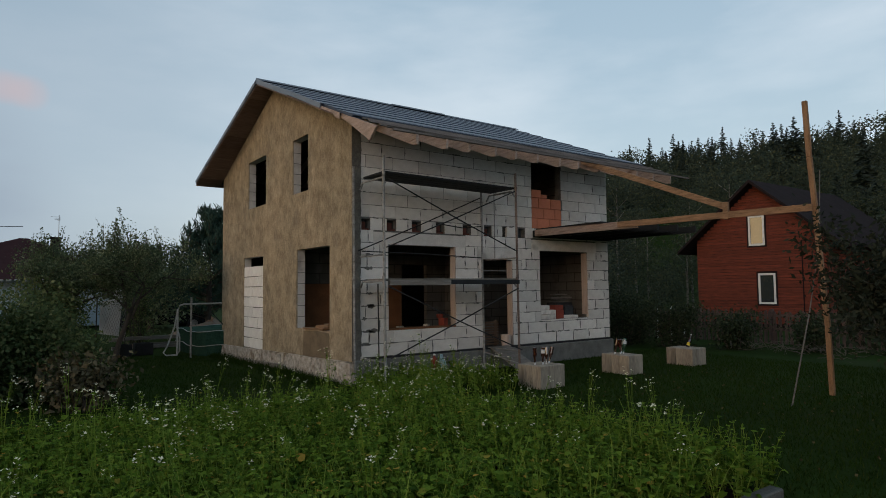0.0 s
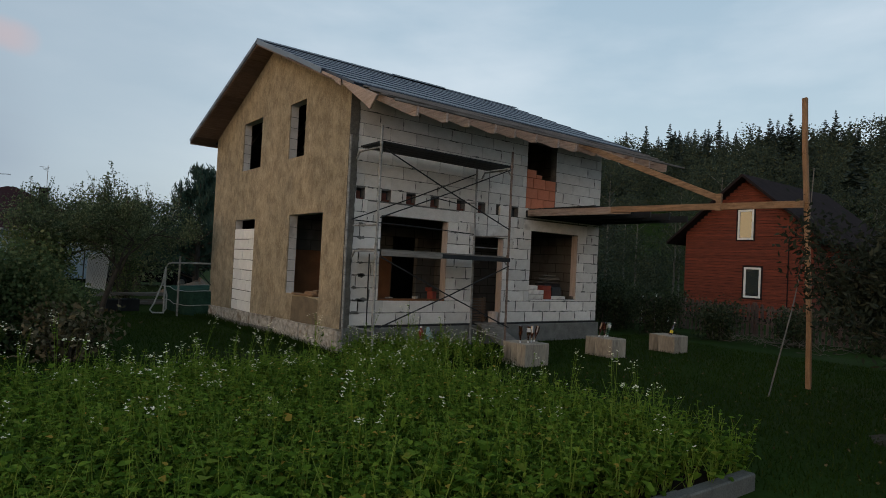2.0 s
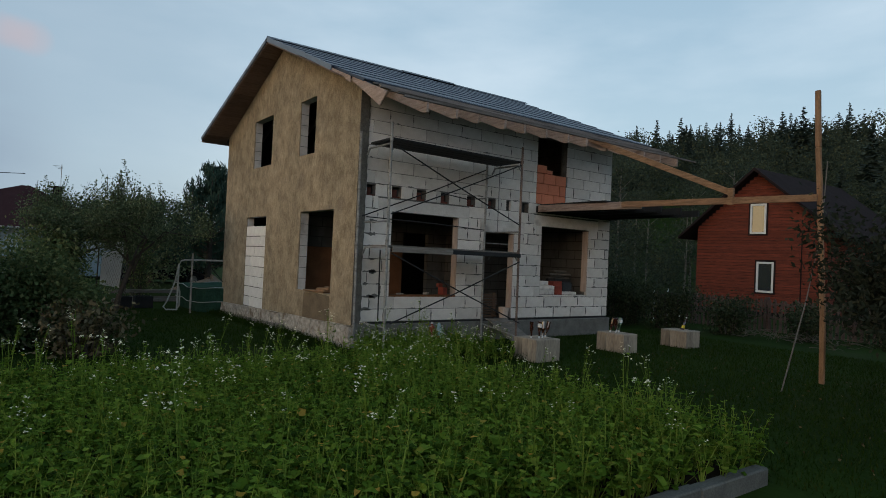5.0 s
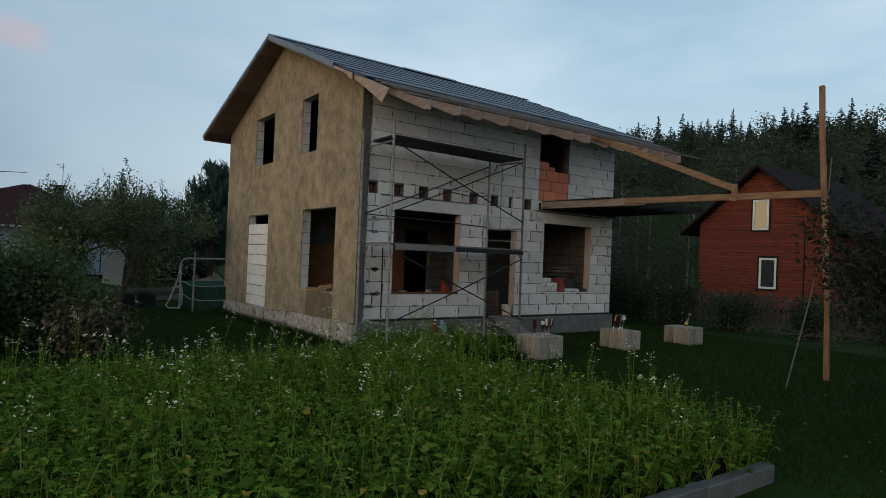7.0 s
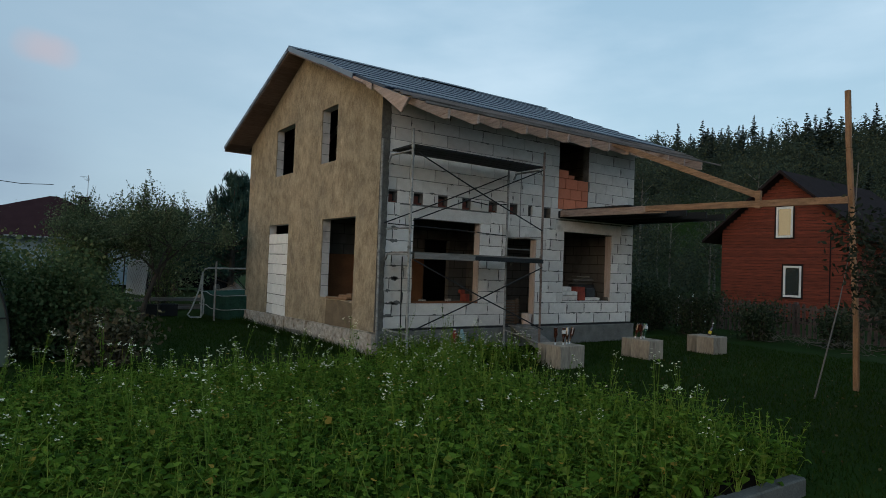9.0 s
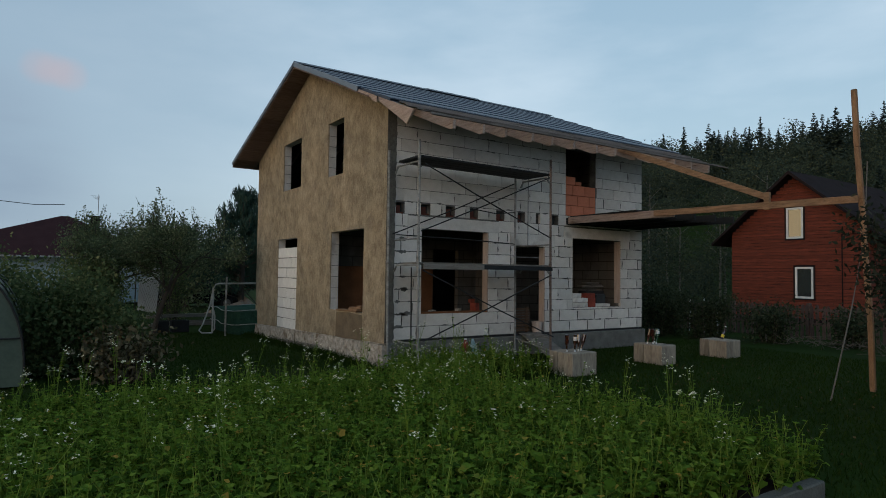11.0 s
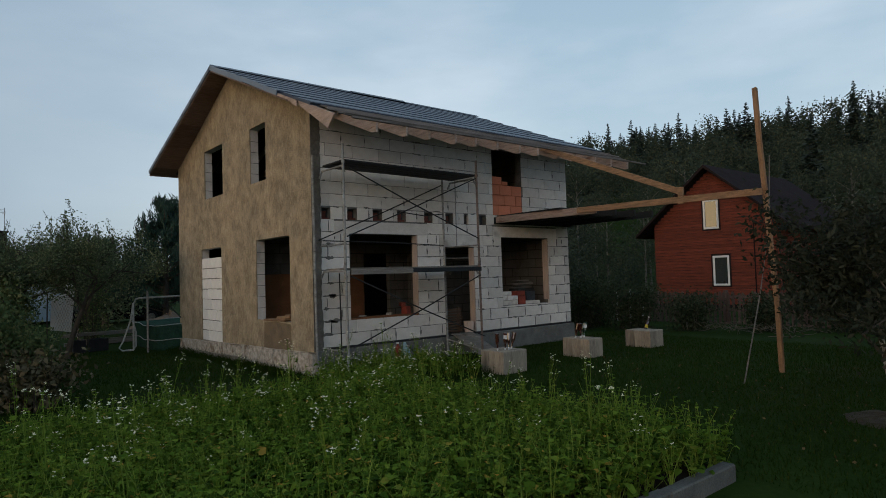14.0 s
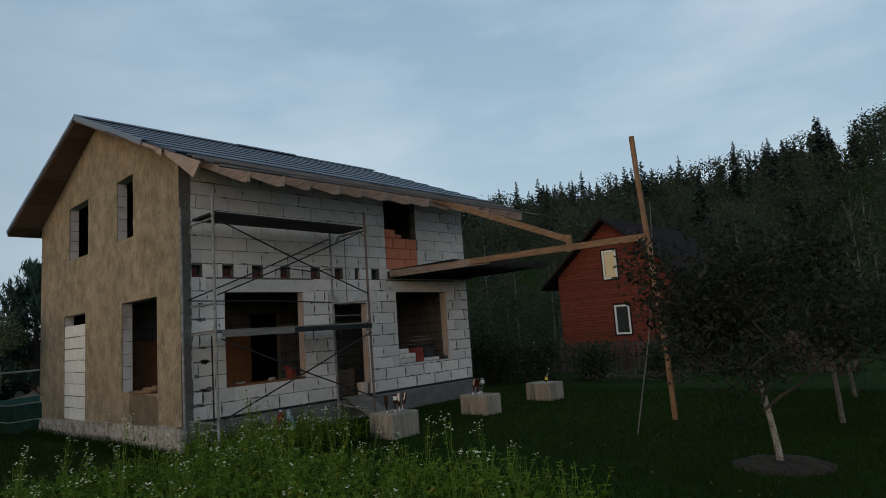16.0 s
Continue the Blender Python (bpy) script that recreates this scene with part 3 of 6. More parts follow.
# roof: rafters, battens, metal tile rows, gable soffit
RAFTERS = [-0.56, 0.10, 0.75, 1.30, 1.90, 2.42, 3.02, 3.62, 4.22, 4.90, 5.50, 6.15, 6.80, 7.45]
rng = random.Random(11)
for i, x in enumerate(RAFTERS):
    bm = bmesh.new()
    low = -1.85 + rng.uniform(-0.07, 0.05) if i else -1.45
    dz = -0.155
    if i == 0:
        prism(bm, [(-0.32, roof_z(-0.32) - 0.05), (-0.32, roof_z(-0.32) - 0.13), (-1.22, roof_z(-1.22) - 0.31), (-1.40, roof_z(-1.40) - 0.35), (-1.64, roof_z(-1.64) - 0.05)], "x", x - 0.02, x + 0.02)
        part("verge_board", bm, M_RAFTER, house, "unpainted board, cut off at a slant")
        continue
    else:
        prism(bm, [(3.9, roof_z(3.9) - 0.07), (3.9, roof_z(3.9) - 0.27), (low + 0.10, roof_z(low + 0.10) - 0.27), (low - 0.02, roof_z(low) - 0.24), (low - 0.03, roof_z(low) - 0.07)], "x", x - 0.025, x + 0.025)
    part("rafter", bm, M_RAFTER, house, "rough pine rafter with open tail")
    if i:
        bm = bmesh.new()
        bar(bm, (x, RIDGE_Y + 0.1, roof_z(RIDGE_Y + 0.1) + dz), (x, 8.6, roof_z(8.6) + dz), 0.05, 0.15)
        part("rafter", bm, M_RAFTER, house)
for y in [-1.86 + 0.20 * k for k in range(6)]:
    bm = bmesh.new()
    right = 8.05 + rng.uniform(0.0, 0.35)
    bar(bm, (-0.42 + rng.uniform(-0.08, 0.1), y, roof_z(y) - 0.028 + rng.uniform(-0.012, 0.008)), (right, y, roof_z(y) - 0.05 + rng.uniform(-0.012, 0.008)), 0.05, 0.030)
    part("batten", bm, M_BATTEN, house, "grey weathered batten")
STEP = 0.60
for side in (-1, 1):
    y_end = -0.80 if side < 0 else 8.72
    k = 0
    while True:
        ya = RIDGE_Y + side * STEP * k
        yb = RIDGE_Y + side * STEP * (k + 1)
        if (side < 0 and ya <= y_end) or (side > 0 and ya >= y_end):
            break
        yb = max(yb, y_end) if side < 0 else min(yb, y_end)
        over = yb + side * 0.03
        bm = bmesh.new()
        x0, x1 = VERGE + 0.015, 8.05
        if side < 0 and yb < 0.3:
            x0 = VERGE + 0.07
        if side < 0 and k > 5:
            x1 = 8.05 - 0.05 * ((k * 7) % 3)
        if side > 0:
            x0 = verge_x(yb) + 0.005
        yn = ya + 0.86 * (yb - ya)
        prism(bm, [(ya, roof_z(ya) - 0.055), (yb, roof_z(yb) - 0.055), (yb, roof_z(yb) - 0.014), (over, roof_z(over) - 0.014), (over, roof_z(over) + 0.008), (yn, roof_z(yn) + 0.010), (ya, roof_z(ya) - 0.012)], "x", x0, x1)
        part("roof_sheet", bm, M_ROOF, house)
        k += 1
for a, b, lift in ((VERGE, 3.25, 0.0), (3.25, 5.08, 0.016), (5.08, 8.06, -0.006)):
    bm = bmesh.new()
    prism(bm, [(RIDGE_Y - 0.13, roof_z(RIDGE_Y - 0.13) + 0.02), (RIDGE_Y, RIDGE_Z + 0.05), (RIDGE_Y + 0.13, roof_z(RIDGE_Y + 0.13) + 0.02), (RIDGE_Y, RIDGE_Z + 0.02)], "x", a, b)
    bmesh.ops.translate(bm, verts=bm.verts, vec=(0, 0, lift))
    part("ridge_cap", bm, M_ROOF, house)
bm = bmesh.new()
bar(bm, (VERGE, RIDGE_Y, RIDGE_Z - 0.035), (VERGE, 2.12, roof_z(2.12) - 0.035), 0.02, 0.11)
bar(bm, (VERGE - 0.012, 2.2, roof_z(2.2) - 0.02), (VERGE, 0.42, roof_z(0.42) - 0.045), 0.02, 0.10)
part("verge_trim", bm, M_TRIM, house, "grey metal verge trim")
bm = bmesh.new()
bar(bm, (VERGE, RIDGE_Y, RIDGE_Z - 0.03), (EAVE_X, 8.72, roof_z(8.72) - 0.03), 0.02, 0.085)
part("verge_trim", bm, M_TRIM, house)

rng = random.Random(23)
bm = bmesh.new()
edge = [0.62 - 0.09 * k for k in range(12)]
prism(bm, [(y, roof_z(y) - 0.05) for y in edge] + [(y, roof_z(y) - 0.10 - rng.uniform(0.0, 0.07)) for y in reversed(edge)], "x", VERGE + 0.02, VERGE + 0.035)
part("torn_fascia", bm, M_RAFTER, house, "splintered pinkish fascia board at the unfinished verge")
y = RIDGE_Y + 0.02
while y < 8.64:
    y1 = min(y + 0.52, 8.70)
    bm = bmesh.new()
    xa, xb = verge_x(y), verge_x(y1)
    prism(bm, [(xa, y), (GX, y), (GX, y1 - 0.022), (xb, y1 - 0.022)], "z", -0.0125, 0.0125)
    for v in bm.verts:
        v.co.z += roof_z(v.co.y) - 0.115
    part("soffit_panel", bm, M_SOFFIT, house, "dark brown soffit panel")
    y = y1
y = RIDGE_Y - 0.02
while y > 0.3:
    y1 = y - 0.52
    bm = bmesh.new()
    bar(bm, ((GX + VERGE) / 2, y, roof_z(y) - 0.115), ((GX + VERGE) / 2, y1 + 0.012, roof_z(y1 + 0.012) - 0.115), GX - VERGE - 0.01, 0.025)
    part("soffit_panel", bm, M_SOFFIT, house)
    y = y1
# Unseen sheet added under the roof to keep sky light out of the rooms.
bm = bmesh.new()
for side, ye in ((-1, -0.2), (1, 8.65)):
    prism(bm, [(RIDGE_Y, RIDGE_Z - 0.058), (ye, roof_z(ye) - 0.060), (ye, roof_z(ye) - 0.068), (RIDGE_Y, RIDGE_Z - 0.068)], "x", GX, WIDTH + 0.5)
part("roof_closing_sheet", bm, M_NEARBLACK, house)
bm = bmesh.new()
bar(bm, (EAVE_X + 0.02, 8.74, roof_z(8.74) - 0.07), (8.0, 8.74, roof_z(8.74) - 0.07), 0.02, 0.12)
part("eaves_board", bm, M_SOFFIT, house)

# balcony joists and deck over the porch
# Near-black wood: the shade below the balcony is put into its colour.
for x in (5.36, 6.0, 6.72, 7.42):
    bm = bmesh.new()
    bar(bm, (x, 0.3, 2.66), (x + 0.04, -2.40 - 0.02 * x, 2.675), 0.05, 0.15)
    part("balcony_joist", bm, M_NEARBLACK, house, "dark joist with underside shade in its colour")
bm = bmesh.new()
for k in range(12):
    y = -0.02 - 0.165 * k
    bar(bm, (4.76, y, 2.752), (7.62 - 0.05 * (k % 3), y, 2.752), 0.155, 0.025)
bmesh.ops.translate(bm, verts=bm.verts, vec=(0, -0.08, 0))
part("balcony_deck", bm, M_NEARBLACK, house, "dark boarded deck")
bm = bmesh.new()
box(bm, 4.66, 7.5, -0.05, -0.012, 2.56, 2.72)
part("ledger_board", bm, M_NEARBLACK, house)

# porch frame: long beam, strut rafter, post
porch = empty("porch_frame", "raw pine porch frame with post, beam and strut", "frame", at=(5.34, -6.17, -0.44))
inv = Matrix.Translation((-5.34, 6.17, 0.44))


def porch_part(name, bm, m, label):
    bmesh.ops.transform(bm, matrix=inv, verts=bm.verts)
    return part(name, bm, m, porch, label)


bm = bmesh.new()
bar(bm, (4.70, -0.06, 2.655), (4.965, -2.78, 2.65), 0.05, 0.16, bevel=0.004)
porch_part("beam", bm, M_RAFTER, "brown beam against the wall")
bm = bmesh.new()
bar(bm, (4.875, -2.35, 2.665), (5.225, -6.05, 2.645), 0.05, 0.12, bevel=0.004)
porch_part("beam", bm, M_BEAM, "long fresh pine beam")
bm = bmesh.new()
bar(bm, (4.83, -1.45, 4.165), (5.13, -4.62, 2.80), 0.05, 0.115, bevel=0.004)
porch_part("strut", bm, M_BEAM, "sloping fresh pine strut")
bm = bmesh.new()
bar(bm, (5.09, -4.62, 2.575), (5.09, -4.625, 2.89), 0.06, 0.10, up=(0, 1, 0), bevel=0.003)
porch_part("cleat", bm, M_BEAM, "short pine cleat")
bm = bmesh.new()
pts = [(5.34, -6.17, -0.5), (5.36, -6.14, 0.67), (5.29, -6.10, 1.9), (5.27, -6.07, 2.65), (5.24, -6.03, 3.5), (5.23, -6.0, 4.46)]
for a, b in zip(pts, pts[1:]):
    bar(bm, a, b, 0.068, 0.080, up=(0, 1, 0), bevel=0.010)
porch_part("post", bm, M_POLE, "tall unplaned pine post with bark streaks")

# ---- scaffold ----
scaffold = empty("scaffold", "steel tube scaffold with two plank decks and crossed braces", "scaffold")
SX0, SX1, SO, SI = -0.09, 3.12, -1.1, -0.17
for x, y, top in ((SX0 - 0.03, SO, 3.78), (SX0 - 0.15, SI, 3.72), (SX1, SO, 3.78), (SX1 - 0.18, SI, 3.55)):
    bm = bmesh.new()
    tube(bm, [(x + 0.03, y, -0.46), (x + 0.01, y, 1.5), (x, y, top)], 0.024)
    for z in (1.56, top - 0.32):
        tube(bm, [(x, y, z - 0.03), (x, y, z + 0.03)], 0.032)
    s = part("standard", bm, M_STEEL if x < 3 else M_RUST, scaffold, "scuffed galvanised tube" if x < 3 else "rusty painted tube")
    bm = bmesh.new()
    tube(bm, [(x + 0.03, y, -0.47), (x + 0.03, y, -0.44)], 0.06)
    part("foot_plate", bm, M_DARKSTEEL, scaffold)
for x in (SX0, SX1 - 0.03):
    for z in (0.05, 1.50, 1.98, 3.40):
        bm = bmesh.new()
        if z in (1.50, 3.40):
            tube(bm, [(x, SO, z - 0.12), (x, SO + 0.10, z), (x, SI - 0.10, z), (x, SI, z - 0.12)], 0.019)
        else:
            tube(bm, [(x, SO, z), (x, SI, z)], 0.015)
        part("ledger", bm, M_STEEL, scaffold)
for a, b, m in (((-0.08, SO - 0.03, 2.11), (3.07, SO - 0.03, 3.39), M_DARKSTEEL), ((-0.02, SO - 0.05, 3.34), (3.08, SO - 0.05, 2.12), M_DARKSTEEL),
                ((0.0, SO - 0.03, 0.12), (3.13, SO - 0.03, 1.35), M_DARKSTEEL), ((-0.04, SO - 0.05, 1.40), (3.18, SO - 0.05, 0.06), M_DARKSTEEL),
                ((-0.12, SI + 0.03, 2.10), (2.96, SI + 0.03, 3.37), M_DARKSTEEL)):
    bm = bmesh.new()
    a, b = Vector(a), Vector(b)
    mid = (a + b) / 2 - Vector((0, 0, 0.02))
    tube(bm, [a, mid, b], 0.013, n=6)
    part("brace", bm, m, scaffold, "dark steel brace")
for a, mid, b in (((-0.05, SI, 2.09), (1.5, SI, 2.07), (2.95, SI, 2.02)), ((1.75, SI, 2.72), (2.4, SI, 2.66), (2.95, SI, 2.72))):
    bm = bmesh.new()
    tube(bm, [a, mid, b], 0.012, n=6)
    part("rail", bm, M_DARKSTEEL, scaffold)
for x, z0, z1 in ((3.36, 1.95, 3.5),):
    bm = bmesh.new()
    tube(bm, [(x, -0.12, z0), (x, -0.12, z1)], 0.011, n=6)
    tube(bm, [(2.95, -0.12, 1.74), (3.7, -0.12, 1.74)], 0.011, n=6)
    part("rail", bm, M_STEEL, scaffold)
# Upper planks take a near-black colour for their shaded underside.
for k in range(4):
    bm = bmesh.new()
    y0 = SO + 0.06 + 0.2 * k
    bar(bm, (-0.08, y0 + 0.08, 3.50), (3.14, y0 + 0.08, 3.47), 0.185, 0.035, bevel=0.004)
    part("upper_plank", bm, M_NEARBLACK, scaffold, "dark deck plank with underside shade in its colour")
    bm = bmesh.new()
    bar(bm, (-0.10 + 0.03 * k, y0 + 0.08, 1.53), (3.16 - 0.04 * k, y0 + 0.08, 1.535), 0.185, 0.035, bevel=0.004)
    part("lower_plank", bm, M_PLANK, scaffold, "grey deck plank")
bm = bmesh.new()
bar(bm, (-0.02, SO - 0.04, 1.475), (1.35, SO - 0.04, 1.475), 0.025, 0.10)
part("toe_board", bm, M_PLANK, scaffold)
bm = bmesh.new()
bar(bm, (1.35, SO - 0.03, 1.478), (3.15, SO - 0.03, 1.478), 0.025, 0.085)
part("toe_board", bm, M_NEARBLACK, scaffold)
bm = bmesh.new()
tube(bm, [(0.24, -0.30, -0.42), (0.23, -0.28, 1.46)], 0.013, n=6)
part("rod", bm, M_DARKSTEEL, scaffold, "thin dark steel rod hanging from the deck")
bm = bmesh.new()
tube(bm, [(2.95, SO, -0.1), (3.15, SI, -0.12)], 0.014, n=6)
tube(bm, [(2.98, SI, -0.05), (3.12, SO, -0.22)], 0.014, n=6)
part("brace", bm, M_STEEL, scaffold)

# ---- concrete footings with bottles ----
def footing(x0, x1, y0, y1, top, label):
    e = empty("footing_block", label, "footing", "porch footings", at=((x0 + x1) / 2, (y0 + y1) / 2, -0.44))
    w, d = (x1 - x0) / 2, (y1 - y0) / 2
    for a, b, c, f in ((-w, w, -d, -0.28 * d), (-w + 0.012, w - 0.006, -0.28 * d + 0.008, 0.3 * d), (-w + 0.004, w, 0.3 * d + 0.008, d)):
        bm = bmesh.new()
        box(bm, a, b, c, f, -0.08, top + 0.44, bevel=0.012)
        part("block", bm, M_PAD, e)
    return e


P1 = (2.08, 2.70, -2.78, -2.18)
P2 = (4.60, 5.06, -2.74, -2.04)
P3 = (6.84, 7.38, -2.74, -2.07)
footing(*P1, -0.04, "square footing of three pale concrete slabs, streaked")
footing(*P2, -0.04, "square footing of three pale concrete slabs on the lawn")
footing(*P3, -0.05, "square footing of three pale concrete slabs, smaller")
M_BOTTLE = [glass_mat("brown_glass", (0.045, 0.012, 0.009)), glass_mat("green_glass", (0.012, 0.055, 0.03)), mat("label_paper", (0.62, 0.62, 0.62), (0.5, 0.5, 0.5), 0.7), mat("yellow_label", (0.62, 0.50, 0.06), (0.5, 0.38, 0.04), 0.7)]


def bottle(x, y, z, glass, label_m, text, rx=0.0, ry=0.0, upside=True):
    """A glass bottle; upside: set neck down on a stake."""
    e = empty("bottle", text, "bottle", "bottles on the footings", at=(x, y, z))
    rot = Euler((radians(rx), radians(ry), 0)).to_matrix()
    prof = [(0.013, 0.0), (0.014, 0.07), (0.018, 0.10), (0.034, 0.15), (0.036, 0.17), (0.036, 0.29), (0.030, 0.30)] if upside else [(0.032, 0.0), (0.036, 0.01), (0.036, 0.13), (0.034, 0.15), (0.018, 0.20), (0.014, 0.23), (0.013, 0.30)]
    part("glass", lathe(bmesh.new(), (0, 0, 0), prof, tilt=rot), glass, e)
    if label_m:
        z0 = 0.19 if upside else 0.035
        part("label", lathe(bmesh.new(), (0, 0, 0), [(0.0372, z0), (0.0372, z0 + 0.07)], tilt=rot), label_m, e, "paper label")
    cap0, cap1 = (-0.012, 0.03) if upside else (0.285, 0.31)
    part("cap", lathe(bmesh.new(), (0, 0, 0), [(0.0155, cap0), (0.0155, cap1)], tilt=rot), M_BOTTLE[2], e, "pale cap")
    return e


for x, y, g, lm, txt, rx, ry in ((2.20, -2.52, 0, None, "upturned brown glass bottle on a stake", 0, 0), (2.34, -2.58, 0, 2, "upturned brown glass bottle with a white label", 0, 2), (2.45, -2.56, 0, None, "upturned brown glass bottle, tilted", -6, 8), (2.56, -2.52, 0, None, "upturned brown glass bottle beside others", 4, 14),
                               (4.72, -2.30, 0, None, "upturned brown glass bottle, leaning", 8, 10), (4.80, -2.38, 0, None, "upturned brown glass bottle with pale neck", 0, -2), (4.90, -2.38, 1, 2, "upturned green glass bottle with a white label", 0, 14), (4.96, -2.28, 1, None, "upturned green glass bottle, tilted", 0, 20)):
    bottle(x, y, -0.03, M_BOTTLE[g], M_BOTTLE[lm] if lm else None, txt, rx, ry)
bottle(7.16, -2.42, -0.045, M_BOTTLE[0], M_BOTTLE[3], "brown glass bottle with a yellow label, leaning", 6, 22, False)

# ---- ramp, bucket, pallets at the door ----
ramp = empty("plank_ramp", "grey plank ramp leading up to the doorway", "ramp", at=(3.35, -0.5, -0.42))
for k in range(3):
    bm = bmesh.new()
    bar(bm, (-0.02 + 0.19 * k, 0.45, 0.45), (-0.32 + 0.19 * k, -0.95, 0.02), 0.17, 0.04, bevel=0.004)
    part("plank", bm, M_PLANK, ramp)
bucket = empty("bucket", "pale plastic bucket standing in the doorway", "bucket", at=(3.78, 0.02, 0.03))
part("body", lathe(bmesh.new(), (0, 0, 0), [(0.10, 0), (0.125, 0.25), (0.13, 0.255), (0.118, 0.256), (0.10, 0.06)], 16), M_OPENING_WOOD, bucket)
bm = bmesh.new()
tube(bm, [(0.128 * math.cos(a), 0.128 * math.sin(a) * 0.3 - 0.1, 0.25 - 0.08 * math.sin(a)) for a in [math.pi * k / 10 for k in range(11)]], 0.004, n=5)
part("handle", bm, M_STEEL, bucket)
pallet = empty("slatted_pallet", "brown slatted wooden panel blocking the doorway", "pallet", at=(3.45, 0.32, 0.0))
M_SLAT = mat("dull_brown_slat", (0.14, 0.085, 0.055), (0.08, 0.048, 0.032), 0.9, 4, 40, 0.2, var=0.1)
for k in range(9):
    bm = bmesh.new()
    bar(bm, (-0.34, 0, 0.06 + 0.062 * k), (0.36, 0, 0.06 + 0.062 * k), 0.02, 0.042)
    part("slat", bm, M_SLAT, pallet)
for x in (-0.3, 0.3):
    bm = bmesh.new()
    box(bm, x - 0.03, x + 0.03, 0.012, 0.05, 0.0, 0.6)
    part("post", bm, M_SLAT, pallet)

# ---- loose blocks and bricks on the sills ----
def loose(name, x, y, z, w, d, h, m, label, cat, rz=0):
    bm = bmesh.new()
    box(bm, -w / 2, w / 2, -d / 2, d / 2, 0, h, bevel=0.006)
    ob = part(name, bm, m)
    ob.matrix_world = pose(x, y, z, 0, 0, rz)
    return tagged(ob, label, cat)


for x0, x1, z0, z1 in ((4.90, 5.22, 0.585, 0.70), (5.225, 5.42, 0.585, 0.70), (4.90, 5.05, 0.705, 0.81), (5.055, 5.42, 0.705, 0.81), (4.90, 5.20, 0.815, 0.92)):
    loose("sill_block", (x0 + x1) / 2, 0.12, z0, x1 - x0 - 0.005, 0.24, z1 - z0 - 0.004, M_BLOCK, "cut white block laid in the window opening", "block")
loose("red_block", 5.56, 0.10, 0.585, 0.24, 0.22, 0.21, M_CLAY, "hollow red clay block on the sill", "brick")
loose("red_block", 5.52, 0.10, 0.80, 0.32, 0.2, 0.115, M_CLAY, "hollow red clay block laid across", "brick", 4)
loose("sill_block", 5.97, 0.12, 0.585, 0.5, 0.22, 0.07, M_BLOCK, "thin white block offcut on the sill", "block", -3)
loose("sill_block", 6.05, 0.22, 0.66, 0.36, 0.12, 0.22, M_INSHADE, "grey block standing in the opening", "block", 5)
loose("red_brick", 2.04, 0.08, 0.567, 0.13, 0.16, 0.16, M_CLAY, "red clay block on the window sill", "brick", 12)
loose("red_brick", 1.98, 0.12, 0.73, 0.10, 0.12, 0.08, M_CLAY, "red brick half on the window sill", "brick", -10)
loose("rubble", 0.98, 0.12, 0.567, 0.16, 0.08, 0.03, M_PLINTH, "pale offcut on the window sill", "rubble", 20)
loose("rubble", 1.62, 0.10, 0.567, 0.14, 0.1, 0.05, M_PLINTH, "pale rubble on the window sill", "rubble", 40)
for k, (dx, w, h, rz) in enumerate(((0, 0.78, 0.035, -2), (0.05, 0.66, 0.03, 6), (-0.06, 0.70, 0.045, -9), (0.10, 0.52, 0.03, 14), (-0.12, 0.46, 0.035, -4))):
    loose("stacked_plank", 6.52 + dx, 0.95 - 0.03 * k, 0.955 + 0.047 * k, w, 0.13 + 0.05 * (k % 3), h, M_PLANK, "grey plank lying on a stack inside the window", "plank", rz)
loose("plank_support", 6.55, 0.95, 0.0, 0.6, 0.35, 0.95, M_INSHADE, "dark stack inside under the planks", "stack")
for x, y, z, w, d, h, rz in ((-0.12, 1.75, 0.50, 0.2, 0.9, 0.035, 4), (-0.11, 1.45, 0.536, 0.16, 0.55, 0.04, -6), (-0.13, 1.35, 0.577, 0.12, 0.40, 0.035, 14), (-0.10, 1.22, 0.613, 0.10, 0.34, 0.03, -10)):
    loose("board_offcut", x, y, z, w, d, h, M_BEAM, "pine board offcut on the gable window sill", "board", rz)
bm = bmesh.new()
bar(bm, (-0.06, 1.12, 0.51), (-0.02, 1.0, 0.80), 0.05, 0.02)
tagged(part("stick_offcut", bm, M_BEAM), "pine stick leaning in the gable window", "stick")

# red bottle and blue bag by the plinth
e = empty("red_canister", "small red plastic canister in the weeds", "canister", at=(1.52, -0.32, -0.42))
part("body", lathe(bmesh.new(), (0, 0, 0), [(0.06, 0), (0.065, 0.3), (0.05, 0.36), (0.02, 0.38), (0.02, 0.42)], 12), M_CLAY, e)
part("cap", lathe(bmesh.new(), (0, 0, 0), [(0.026, 0.42), (0.026, 0.45)], 10), M_WHITE, e)
M_BLUE = mat("pale_blue_plastic", (0.30, 0.45, 0.52), (0.22, 0.34, 0.40), 0.4)
bm = bmesh.new()
lathe(bm, (1.70, -0.42, -0.42), [(0.075, 0), (0.085, 0.1), (0.07, 0.30), (0.035, 0.40), (0.03, 0.46)], 10, tilt=Euler((0.1, -0.25, 0)).to_matrix())
tagged(part("water_bottle", bm, M_BLUE), "pale blue plastic bottle leaning in the weeds", "bottle")

# stick leaning on the post
bm = bmesh.new()
tube(bm, [(3.88, -6.2, -0.45), (4.72, -6.14, 0.9), (5.42, -6.05, 2.1), (5.85, -5.93, 3.35)], 0.012, 0.009, n=7)
tagged(part("leaning_pole", bm, M_PLANK), "thin grey pole leaning against the post", "pole")

